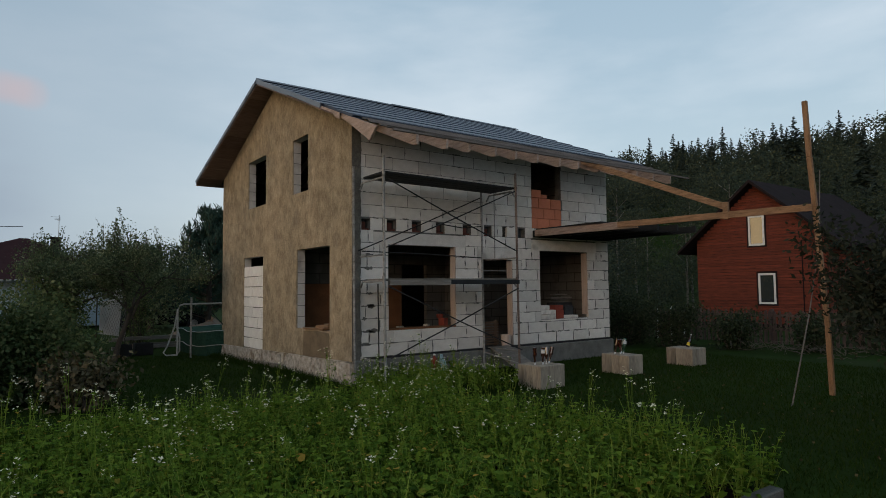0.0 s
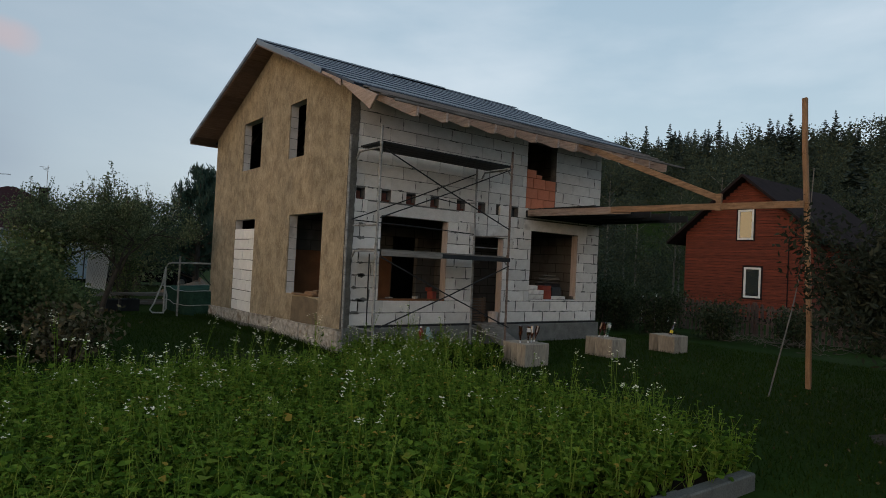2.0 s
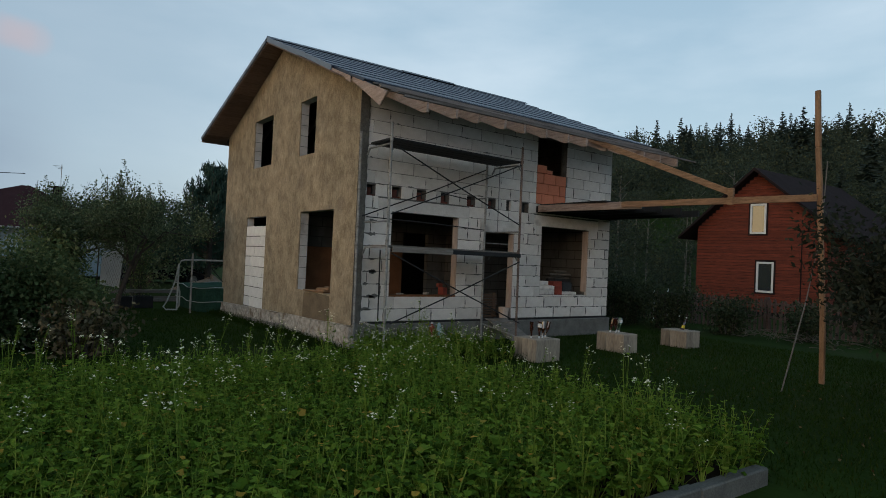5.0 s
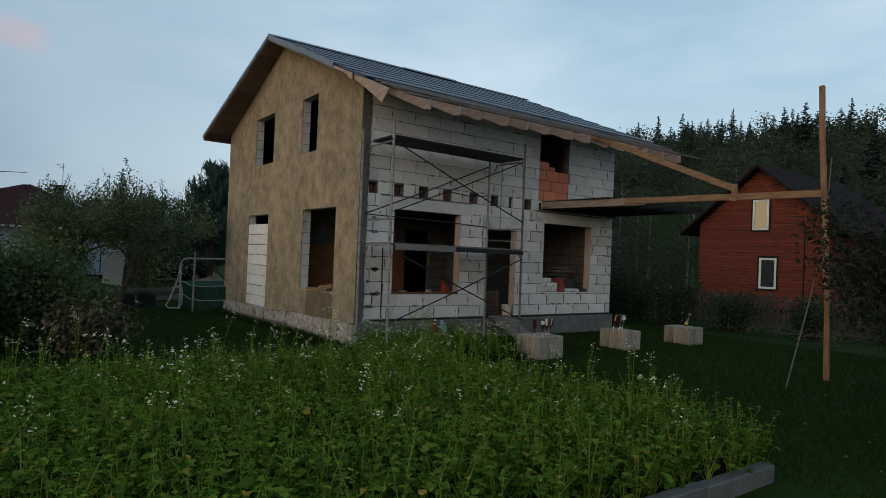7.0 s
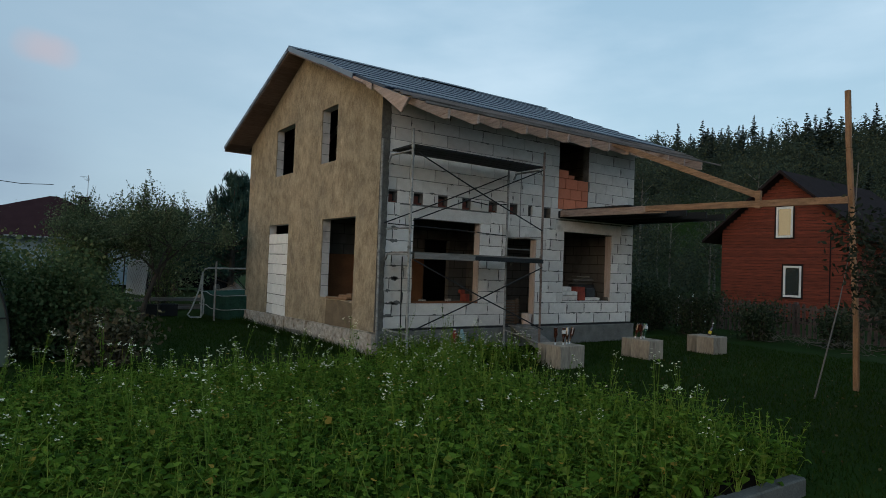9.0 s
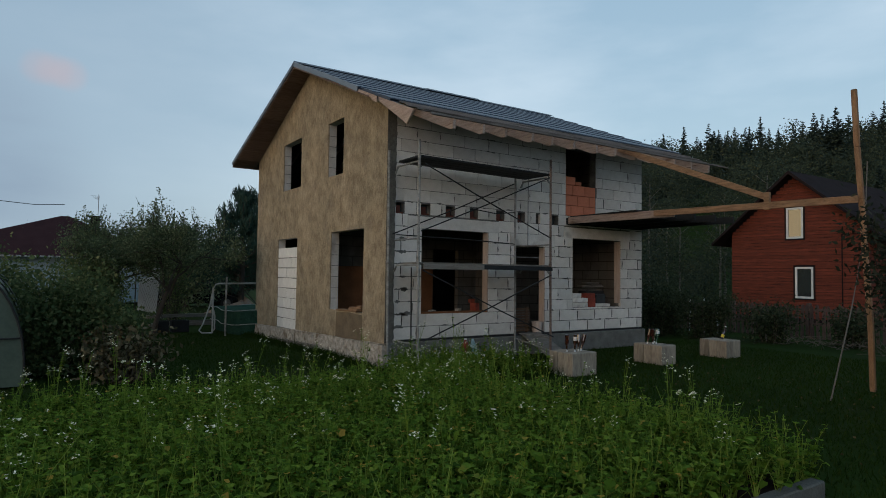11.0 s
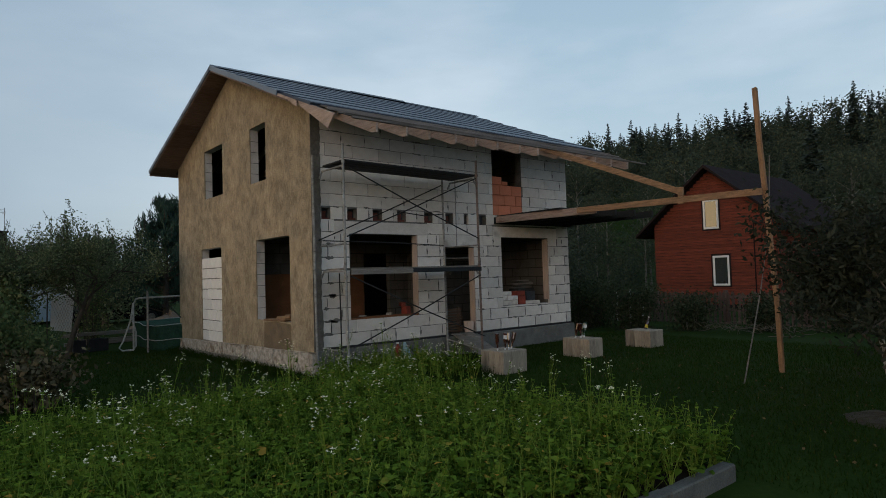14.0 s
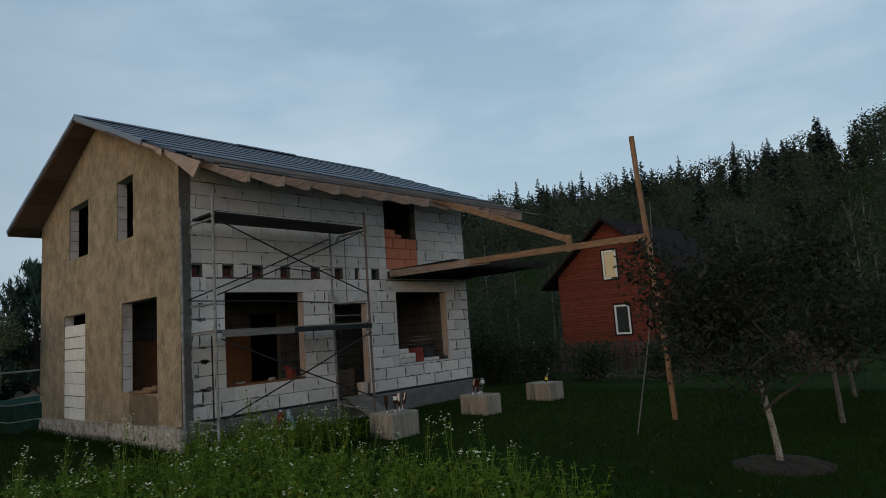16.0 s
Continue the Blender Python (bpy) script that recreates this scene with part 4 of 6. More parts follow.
# ---- raised bed kerb ----
kerb = empty("bed_kerb", "grey concrete kerb boards edging the planted bed", "kerb", kind="structure")
x = -0.54
while x > -8:
    bm = bmesh.new()
    w = 0.998
    box(bm, x - w, x, -8.165 - 0.004 * x, -8.045 - 0.004 * x, -0.62, -0.285 + 0.004 * math.sin(x * 3), bevel=0.012)
    part("kerb_stone", bm, M_KERB, kerb)
    x -= 1.0
bm = bmesh.new()
box(bm, -9, -0.57, -8.045, -2.6, -0.75, -0.345)
tagged(part("bed_soil", bm, M_SOIL), "dark bare soil of the planted bed", "soil", kind="structure")

# ---- red neighbour house ----
red = empty("red_house", "two-storey red-stained timber house with white windows and a dark roof", "house")
RX, RY, RW = 21.0, 2.95, 2.80
R_EAVE, R_APEX = 3.44, 5.76
R_SL = (R_APEX - R_EAVE) / RW
UWIN = (2.565, 3.265, 3.06, 4.38)
LWIN = (2.18, 2.915, 0.535, 1.855)
# Dark backing: the shadow lines between boards are put into its colour.
bm = bmesh.new()
prism(bm, [(RY - RW, -0.6), (RY + RW, -0.6), (RY + RW, R_EAVE), (RY, R_APEX), (RY - RW, R_EAVE)], "x", RX + 0.03, RX + 7.9)
part("wall", bm, M_REDROOF, red)
z = -0.3
while z < R_APEX - 0.1:
    top = z + 0.129
    half = min(RW, (R_APEX - top) / R_SL) + 0.0
    spans = [(RY - half, RY + half)]
    for wy0, wy1, wz0, wz1 in (UWIN, LWIN):
        if top > wz0 and z < wz1:
            spans = [s for a, b in spans for s in ((a, max(a, min(b, wy0))), (min(b, max(a, wy1)), b)) if s[1] - s[0] > 0.02]
    for a, b in spans:
        bm = bmesh.new()
        prism(bm, [(RX - 0.008, z), (RX + 0.04, z), (RX + 0.04, top), (RX + 0.006, top)], "y", a, b)
        part("board", bm, M_REDWOOD, red)
    z += 0.14
for wy0, wy1, wz0, wz1 in (UWIN, LWIN):
    bm = bmesh.new()
    for a, b, c, d in ((wy0, wy0 + 0.085, wz0, wz1), (wy1 - 0.085, wy1, wz0, wz1), (wy0 + 0.085, wy1 - 0.085, wz0, wz0 + 0.085), (wy0 + 0.085, wy1 - 0.085, wz1 - 0.085, wz1)):
        box(bm, RX - 0.03, RX + 0.029, a, b, c, d)
    f = part("window", bm, M_WHITE, red, "white framed window")
    bm = bmesh.new()
    box(bm, RX - 0.005, RX + 0.01, wy0 + 0.085, wy1 - 0.085, wz0 + 0.085, wz1 - 0.085)
    part("pane", bm, M_GLASS, f)
    bm = bmesh.new()
    for a, b, c, d in ((wy0 - 0.07, wy0 - 0.003, wz0 - 0.07, wz1 + 0.07), (wy1 + 0.003, wy1 + 0.07, wz0 - 0.07, wz1 + 0.07), (wy0 - 0.003, wy1 + 0.003, wz0 - 0.07, wz0 - 0.003), (wy0 - 0.003, wy1 + 0.003, wz1 + 0.003, wz1 + 0.07)):
        box(bm, RX - 0.025, RX + 0.02, a, b, c, d)
    part("casing", bm, M_REDROOF, f)
for s in (-1, 1):
    bm = bmesh.new()
    ye = RY + s * (RW + 0.75)
    ze = R_APEX - R_SL * (RW + 0.75)
    prism(bm, [(RY, R_APEX + 0.02), (ye, ze + 0.02), (ye, ze + 0.14), (RY, R_APEX + 0.16)], "x", RX - 0.45, RX + 8.3)
    part("roof_slope", bm, M_REDROOF, red)
bm = bmesh.new()
for z0 in (3.14,):
    box(bm, RX - 0.03, RX, 0.10, 1.1, z0, z0 + 0.03)
    box(bm, RX - 0.03, RX, 1.06, 1.1, 0.2, z0)
part("door_casing", bm, M_REDROOF, red)

z = -0.3
while z < R_EAVE - 0.1:
    bm = bmesh.new()
    yw = RY - RW
    prism(bm, [(yw - 0.038, z), (yw + 0.002, z), (yw + 0.002, z + 0.129), (yw - 0.024, z + 0.129)], "x", RX + 0.04, RX + 7.9)
    part("board", bm, M_REDWOOD, red)
    z += 0.14

# ---- picket fence and posts ----
fence = empty("picket_fence", "dark weathered picket fence before the red house", "fence")
for z in (0.0, 0.42):
    bm = bmesh.new()
    bar(bm, (13.55, -7.5, z), (13.55, 7.5, z), 0.04, 0.08)
    part("rail", bm, M_FENCE, fence)
rng = random.Random(3)
y = -7.4
bm = bmesh.new()
prism(bm, [(-0.045, 0), (0.045, 0), (0.045, 1.02), (0.0, 1.07), (-0.045, 1.02)], "x", -0.011, 0.011)
picket = part("picket", bm, M_FENCE, fence)
picket.location = (13.5, y, -0.5)
while y < 7.4:
    y += 0.155
    p = new("picket", picket.data)
    p.parent = fence
    p.location = (13.5, y, -0.5 + rng.uniform(-0.05, 0.03))
    p.rotation_euler = (rng.uniform(-0.03, 0.03), 0, 0)
for y in (-6, -3.6, -1.2, 1.2, 3.6, 6.0):
    bm = bmesh.new()
    box(bm, 13.57, 13.67, y - 0.05, y + 0.05, -0.6, 0.62)
    part("fence_post", bm, M_FENCE, fence)
for x, y, h in ((12.6, 3.1, 1.15), (12.8, 2.3, 1.1), (12.4, 1.5, 1.2), (12.6, 1.15, 1.0), (12.9, 4.2, 1.1)):
    bm = bmesh.new()
    tube(bm, [(x, y, -0.5), (x + 0.02, y, -0.5 + h)], 0.022, n=7)
    tagged(part("white_stake", bm, M_WHITE), "thin white garden stake", "stake", "garden stakes")

# ---- back yard behind the gable ----
goal = empty("swing_frame", "white bent-tube garden frame with a hanging net", "frame", at=(-1.08, 8.35, -0.58))
M_WTUBE = mat("white_painted_tube", (0.36, 0.37, 0.365), (0.18, 0.19, 0.185), 0.6, 6, 40, 0.1)
bm = bmesh.new()
tube(bm, [(-0.36, 0, 0.1), (-0.36, 0, 1.40), (-0.30, 0, 1.52), (-0.2, 0, 1.55), (3.2, 0, 1.58)], 0.026)
part("top_tube", bm, M_WTUBE, goal)
bm = bmesh.new()
tube(bm, [(-0.36, 0, 1.42), (-0.44, 0.02, 0.9), (-0.62, 0.05, 0.35), (-0.72, 0.05, 0.18), (-0.64, 0.05, 0.10), (-0.36, 0, 0.10), (-0.30, 0, 0.2), (-0.30, 0, 0.6), (-0.40, 0, 1.0)], 0.022)
part("side_tube", bm, M_WTUBE, goal)
bm = bmesh.new()
tube(bm, [(0.0, -0.05, 0.0), (0.0, -0.05, 1.75)], 0.028)
part("post", bm, M_STEEL, goal)
M_GREEN = mat("green_tarpaulin", (0.028, 0.066, 0.046), (0.016, 0.038, 0.028), 0.95, 5, 20, 0.3, spec=0.03)
pool = empty("green_tarp_pool", "low pool wall wrapped in green tarpaulin", "pool", at=(0.95, 9.9, -0.58))
bm = bmesh.new()
def pool_edge(a, r):
    """A square plan with well-rounded corners."""
    k = (abs(math.cos(a)) ** 7 + abs(math.sin(a)) ** 7) ** (-1 / 7)
    return r * k * math.cos(a), r * k * math.sin(a)


around = [2 * math.pi * k / 48 for k in range(48)]
rings = [[bm.verts.new((*pool_edge(a, r + 0.012 * math.sin(9 * a + 5 * z)), z + (0.015 * math.sin(5 * a) if z > 0.5 else 0))) for a in around] for r, z in ((1.76, 0.0), (1.80, 0.3), (1.78, 0.70), (1.70, 0.735), (1.1, 0.70), (0.4, 0.685))]
for p, q in zip(rings, rings[1:]):
    for k in range(48):
        bm.faces.new((p[k], p[(k + 1) % 48], q[(k + 1) % 48], q[k]))
bm.faces.new(rings[-1])
part("wall", bm, M_GREEN, pool)
for z in (0.30, 0.72):
    bm = bmesh.new()
    tube(bm, [(*pool_edge(a, 1.815), z + 0.03 * math.sin(5 * a) + 0.015 * math.sin(11 * a)) for a in around + [0.0]], 0.012, n=6)
    part("hoop", bm, M_WTUBE, pool)
bm = bmesh.new()
tube(bm, [(-0.58, 8.1, 0.75), (-0.2, 8.2, 0.35), (0.3, 8.25, 0.05), (1.0, 8.4, -0.02)], 0.013, n=6)
tagged(part("garden_hose", bm, M_NEARBLACK), "black garden hose hanging in a curve", "hose")
M_SAND = mat("sand_heap", (0.26, 0.19, 0.145), (0.15, 0.11, 0.085), 1.0, 2, 30, 0.4)
rng = random.Random(8)
bm = bmesh.new()
rings = []
for i in range(8):
    r = 1.25 * i / 7
    rings.append([bm.verts.new((r * 1.6 * math.cos(2 * math.pi * k / 28), r * math.sin(2 * math.pi * k / 28), 0.74 * (1 - (i / 7) ** 1.25) + 0.10 * math.sin(r * 5 + 3 * math.cos(2 * math.pi * k / 28)) * (1 - i / 7) + (0.06 * rng.uniform(-1, 1) if i < 7 else 0))) for k in range(28)])
for a, b in zip(rings, rings[1:]):
    for k in range(28):
        bm.faces.new((a[k], b[k], b[(k + 1) % 28], a[(k + 1) % 28]))
ob = part("sand_heap", bm, M_SAND)
ob.location = (1.75, 16.4, -0.62)
tagged(ob, "heap of pale building sand behind the yard", "sand heap")


def parked_car(at, rz, paint, text):
    e = empty("parked_car", text, "car", "parked cars", at=at)
    e.rotation_euler = (0, 0, radians(rz))
    bm = bmesh.new()
    prism(bm, [(-2.1, 0.30), (2.1, 0.30), (2.15, 0.62), (2.0, 0.85), (1.1, 0.95), (-1.9, 0.98), (-2.12, 0.80)], "y", -0.82, 0.82)
    bmesh.ops.bevel(bm, geom=bm.edges[:], offset=0.05, segments=2, affect="EDGES")
    part("body", bm, paint, e)
    bm = bmesh.new()
    prism(bm, [(-1.75, 0.93), (1.0, 0.93), (0.35, 1.42), (-1.1, 1.45)], "y", -0.72, 0.72)
    bmesh.ops.bevel(bm, geom=bm.edges[:], offset=0.05, segments=2, affect="EDGES")
    part("cabin", bm, M_GLASS, e)
    bm = bmesh.new()
    prism(bm, [(-1.15, 1.41), (0.40, 1.39), (0.3, 1.46), (-1.05, 1.49)], "y", -0.68, 0.68)
    part("roof", bm, paint, e)
    for x in (-1.3, 1.3):
        for y in (-0.8, 0.8):
            w = part("wheel", lathe(bmesh.new(), (x, y - 0.1, 0.32), [(0.0, 0.0), (0.32, 0.0), (0.32, 0.2), (0.0, 0.2)], 16, tilt=Euler((radians(-90), 0, 0)).to_matrix()), M_NEARBLACK, e)
            part("rim", lathe(bmesh.new(), (x, y - 0.105 if y < 0 else y + 0.02, 0.32), [(0.0, 0.0), (0.19, 0.0), (0.19, 0.09), (0.0, 0.09)], 12, tilt=Euler((radians(-90), 0, 0)).to_matrix()), M_STEEL, w)
    return e


M_NAVY = mat("dark_car_paint", (0.012, 0.014, 0.022), (0.010, 0.011, 0.018), 0.25, 2, 20, 0.0, spec=0.6)
parked_car((1.0, 22.5, -0.58), 8, M_NAVY, "dark hatchback parked behind the yard")
M_BLUECAR = mat("blue_car_paint", (0.020, 0.035, 0.085), (0.016, 0.028, 0.07), 0.25, 2, 20, 0.0, spec=0.6)
parked_car((-3.6, 26.0, -0.58), 80, M_BLUECAR, "dark blue car parked beyond the apple trees")

sheet = empty("white_sheet_panel", "white sheeting hung behind wire mesh", "panel", at=(-2.74, 11.33, -0.45))
bm = bmesh.new()
prism(bm, [(-0.33, 0.50), (0.22, 0.40), (0.33, 1.85), (0.12, 1.92), (0.02, 1.56), (-0.30, 1.50)], "y", 0.0, 0.03)
part("sheeting", bm, M_WHITE, sheet)
bm = bmesh.new()
tube(bm, [(0.40, 0, 0.0), (0.42, 0, 1.85)], 0.02, n=6)
tube(bm, [(-0.42, 0, 0.0), (-0.40, 0, 1.6)], 0.02, n=6)
part("post", bm, M_BARK, sheet)
bm = bmesh.new()
for k in range(12):
    a = -0.4 + 0.07 * k
    tube(bm, [(a, -0.03, 0.2), (min(a + 0.5, 0.42), -0.03, 0.2 + 1.3 * (min(a + 0.5, 0.42) - a) / 0.5)], 0.003, n=4)
    tube(bm, [(a, -0.03, 1.5), (min(a + 0.5, 0.42), -0.03, 1.5 - 1.3 * (min(a + 0.5, 0.42) - a) / 0.5)], 0.003, n=4)
part("wire_mesh", bm, M_STEEL, sheet)
for x, y, w in ((-2.52, 10.1, 0.32), (-2.0, 10.2, 0.5)):
    e = empty("black_crate", "black plastic crate on the ground", "crate", "crates", at=(x, y, -0.58))
    for a, b, c, d in ((-w / 2, w / 2, -0.2, -0.17), (-w / 2, w / 2, 0.17, 0.2), (-w / 2, -w / 2 + 0.03, -0.17, 0.17), (w / 2 - 0.03, w / 2, -0.17, 0.17)):
        bm = bmesh.new()
        box(bm, a, b, c, d, 0.0, 0.36, bevel=0.006)
        part("side", bm, M_NEARBLACK, e)
for k, (x, y, l) in enumerate(((-1.3, 12.1, 2.6), (-1.1, 12.4, 2.2), (-1.4, 12.7, 2.4), (-1.2, 12.3, 2.1))):
    bm = bmesh.new()
    bar(bm, (x - l / 2, y, -0.5 + 0.14 * (k // 2) + 0.05 * k), (x + l / 2, y + 0.1, -0.5 + 0.14 * (k // 2) + 0.05 * k), 0.14, 0.1)
    tagged(part("timber", bm, M_PLANK), "grey timber lying in a pile", "timber", "timber pile")

# neighbour bungalow with a hipped roof
nb = empty("bungalow", "pale bungalow with a dark brown hipped roof", "house", at=(-5.2, 30.0, -0.45))
bm = bmesh.new()
box(bm, -5.6, 4.8, -2.5, 5, 0, 2.55)
part("wall", bm, mat("pale_blue_render", (0.30, 0.36, 0.40), (0.24, 0.30, 0.34), 0.9, 2, 20, 0.1), nb)
bm = bmesh.new()
base = [bm.verts.new(p) for p in ((-6.2, -3.2, 2.45), (5.5, -3.2, 2.45), (5.5, 5.7, 2.45), (-6.2, 5.7, 2.45))]
r0, r1 = bm.verts.new((0.55, 1.2, 4.86)), bm.verts.new((0.95, 1.2, 4.86))
for f in ((base[0], base[1], r1, r0), (base[1], base[2], r1), (base[2], base[3], r0, r1), (base[3], base[0], r0)):
    bm.faces.new(f)
bm.faces.new(list(reversed(base)))
part("roof", bm, mat("oxblood_roof", (0.042, 0.020, 0.022), (0.03, 0.014, 0.016), 0.95, 2, 20, 0.1, spec=0.05), nb)
bm = bmesh.new()
for k in range(34):
    box(bm, -6.2 + 0.34 * k, -5.97 + 0.34 * k, -3.24, -3.21, 2.38, 2.47)
part("eaves_trim", bm, M_WTUBE, nb, "pale scalloped eaves trim")
bm = bmesh.new()
box(bm, 1.95, 2.4, -0.4, 0.05, 3.6, 4.75)
box(bm, 1.87, 2.48, -0.48, 0.13, 4.78, 4.86)
part("chimney", bm, M_REDROOF, nb)
bm = bmesh.new()
tube(bm, [(2.3, -0.3, 4.4), (2.3, -0.3, 6.1)], 0.016, n=6)
for k in range(4):
    tube(bm, [(2.3 - 0.4 + 0.1 * k, -0.3, 6.0 - 0.07 * k), (2.3 + 0.06, -0.3, 6.0 - 0.07 * k)], 0.009, n=5)
part("aerial", bm, M_STEEL, nb)

# arched greenhouse
gh = empty("greenhouse", "arched polycarbonate greenhouse with a clouded skin", "greenhouse", at=(-7.07, 1.02, -0.5))
M_POLY = mat("clouded_polycarbonate", (0.085, 0.11, 0.085), (0.05, 0.07, 0.055), 0.35, 1.5, 20, 0.1, spec=0.5)
GR, GH = 1.10, 1.95
arc = [(GR * math.cos(a), GH * math.sin(a) ** 0.8) for a in [math.pi * k / 20 for k in range(21)]]
bm = bmesh.new()
for (x0, z0), (x1, z1) in zip(arc, arc[1:]):
    v = [bm.verts.new(p) for p in ((x0, 0, z0), (x1, 0, z1), (x1, 4, z1), (x0, 4, z0), (x0 * 0.99, 0, z0 * 0.99), (x1 * 0.99, 0, z1 * 0.99), (x1 * 0.99, 4, z1 * 0.99), (x0 * 0.99, 4, z0 * 0.99))]
    for f in ((0, 1, 2, 3), (7, 6, 5, 4), (0, 4, 5, 1), (3, 2, 6, 7)):
        bm.faces.new([v[i] for i in f])
part("skin", bm, M_POLY, gh)
bm = bmesh.new()
prism(bm, arc, "y", 0.02, 0.035)
part("end_panel", bm, M_POLY, gh)
for y in (-0.01, 1.3, 2.6, 4.0):
    bm = bmesh.new()
    tube(bm, [(x * 1.005, y, z * 1.005) for x, z in arc], 0.018, n=6)
    part("hoop", bm, M_DARKSTEEL, gh)
bm = bmesh.new()
tube(bm, [(0.35, -0.01, 0), (0.35, -0.01, 1.85)], 0.014, n=6)
tube(bm, [(-0.35, -0.01, 0), (-0.35, -0.01, 1.85)], 0.014, n=6)
tube(bm, [(-1.08, -0.01, 0.75), (1.08, -0.01, 0.75)], 0.014, n=6)
part("end_frame", bm, M_DARKSTEEL, gh)

# utility pole and wire
bm = bmesh.new()
tube(bm, [(-7.4, 8.7, -0.6), (-7.38, 8.7, 5.0)], 0.045, n=8)
tagged(part("steel_pole", bm, M_STEEL), "thin grey steel pole behind the greenhouse", "pole")
bm = bmesh.new()
tube(bm, [(-15, 26, 5.35), (-10.5, 27, 4.9), (-6.0, 28, 4.7), (-4.6, 28.6, 4.85)], 0.018, n=5)
tagged(part("overhead_wire", bm, M_NEARBLACK), "thin overhead wire to the bungalow", "wire")

# ---- trees ----
def leaf_quads(centres, length, width, rng, upright=0.0):
    """A rhombic leaf at each centre, turned at random; upright pulls the long axis to the vertical."""
    n = len(centres)
    u = rng.normal(size=(n, 3))
    u[:, 2] += upright * np.sign(rng.normal(size=n) + 1.5)
    u /= np.linalg.norm(u, axis=1)[:, None]
    w = rng.normal(size=(n, 3))
    v = np.cross(u, w)
    v /= np.linalg.norm(v, axis=1)[:, None]
    s = rng.uniform(0.6, 1.25, size=(n, 1))
    u, v = u * s * length / 2, v * s * width / 2
    verts = np.stack([centres - u, centres + v - 0.15 * u, centres + u, centres - v - 0.15 * u], axis=1).reshape(-1, 3)
    return verts, np.arange(4 * n).reshape(n, 4)


def limbs(bm, start, way, length, radius, depth, rng, tips, spread=0.75, lift=0.25):
    """Tapered limbs that fork; the ends are gathered in tips."""
    pts = [Vector(start)]
    d = Vector(way).normalized()
    segs = 4
    for _ in range(segs):
        d = (d + Vector((rng.gauss(0, 0.16), rng.gauss(0, 0.16), rng.gauss(0.03, 0.10)))).normalized()
        pts.append(pts[-1] + d * length / segs)
    tube(bm, pts, radius, radius * 0.55, n=6 if depth > 1 else 4, close=False)
    if depth == 0:
        tips.extend(pts[1:])
        return
    if depth == 1:
        tips.extend(pts[1:])
    if depth == 2:
        tips.extend(pts[3:])
    for k in range(rng.choice((2, 3, 3))):
        side = Vector((rng.gauss(0, 1), rng.gauss(0, 1), rng.gauss(lift, 0.4))).normalized()
        limbs(bm, pts[-1 - (k % 2)], d * (1 - spread) + side * spread, length * rng.uniform(0.6, 0.85), radius * 0.55, depth - 1, rng, tips, spread, lift)


def broad_tree(name, at, seed, trunk_h, trunk_r, reach, depth, leaves, leaf, leaf_m, bark_m, label, lean=(0, 0), group="", scatter=0.30, lift=0.25, limb_m=None, shoots=0):
    rng, nr = random.Random(seed), np.random.default_rng(seed)
    e = empty(name, label, "tree", group, at=at)
    bm = bmesh.new()
    top = Vector((lean[0], lean[1], trunk_h))
    tube(bm, [(0, 0, -0.1), (lean[0] * 0.25, lean[1] * 0.25, trunk_h * 0.3), (lean[0] * 0.6, lean[1] * 0.6, trunk_h * 0.65), top], trunk_r * 1.25, trunk_r * 0.8, n=10)
    part("trunk", bm, bark_m, e)
    bm = bmesh.new()
    tips = []
    for k in range(5):
        a = 2 * math.pi * (k + rng.uniform(-0.3, 0.3)) / 5
        limbs(bm, top - Vector((0, 0, 0.08 * k)), (math.cos(a), math.sin(a), rng.uniform(0.5, 1.3)), reach, trunk_r * 0.55, depth, rng, tips, lift=lift)
    t = np.array([tuple(p) for p in tips])
    c = t[nr.integers(0, len(t), leaves)] + nr.normal(size=(leaves, 3)) * scatter
    high = sorted(tips, key=lambda p: -p.z)[:max(1, len(tips) // 3)]
    for _ in range(shoots):
        p = rng.choice(high)
        d = Vector((rng.gauss(0, 0.22), rng.gauss(0, 0.22), 1)) * rng.uniform(0.35, 0.75)
        tube(bm, [p, p + d * 0.5, p + d], 0.007, 0.003, n=4, close=False)
        c = np.concatenate([c, [tuple(p + d * rng.uniform(0.1, 1.0) + Vector((rng.gauss(0, 0.035), rng.gauss(0, 0.035), 0))) for _ in range(26)]])
    part("branchwork", bm, limb_m or M_BARK, e)
    v, f = leaf_quads(c, leaf[0], leaf[1], nr)
    cloud("crown", v, f, leaf_m, e)
    return e


broad_tree("apple_tree", (-3.06, 8.5, -0.58), 21, 1.50, 0.065, 1.14, 3, 19000, (0.062, 0.040), M_TREELEAF, M_BARK, "old apple tree with sparse upright twigs", (0.45, 0.0), "apple trees", 0.13, 0.30, shoots=46)
broad_tree("apple_tree", (-4.0, 9.3, -0.57), 22, 1.50, 0.075, 0.95, 3, 16000, (0.062, 0.040), M_TREELEAF, M_BARK, "apple tree with a thin dusty crown", (-0.1, 0.1), "apple trees", 0.13, 0.30, shoots=46)
broad_tree("apple_tree", (-1.35, 15.5, -0.58), 23, 1.2, 0.08, 1.05, 3, 6500, (0.14, 0.08), M_TREELEAF, M_BARK, "apple tree farther back by the cars", (0, 0), "apple trees", 0.28)
broad_tree("apple_tree", (-8.1, 12.3, -0.58), 24, 0.8, 0.08, 0.9, 3, 6000, (0.15, 0.09), M_TREELEAF, M_BARK, "apple tree behind the greenhouse", (0, 0), "apple trees", 0.28)
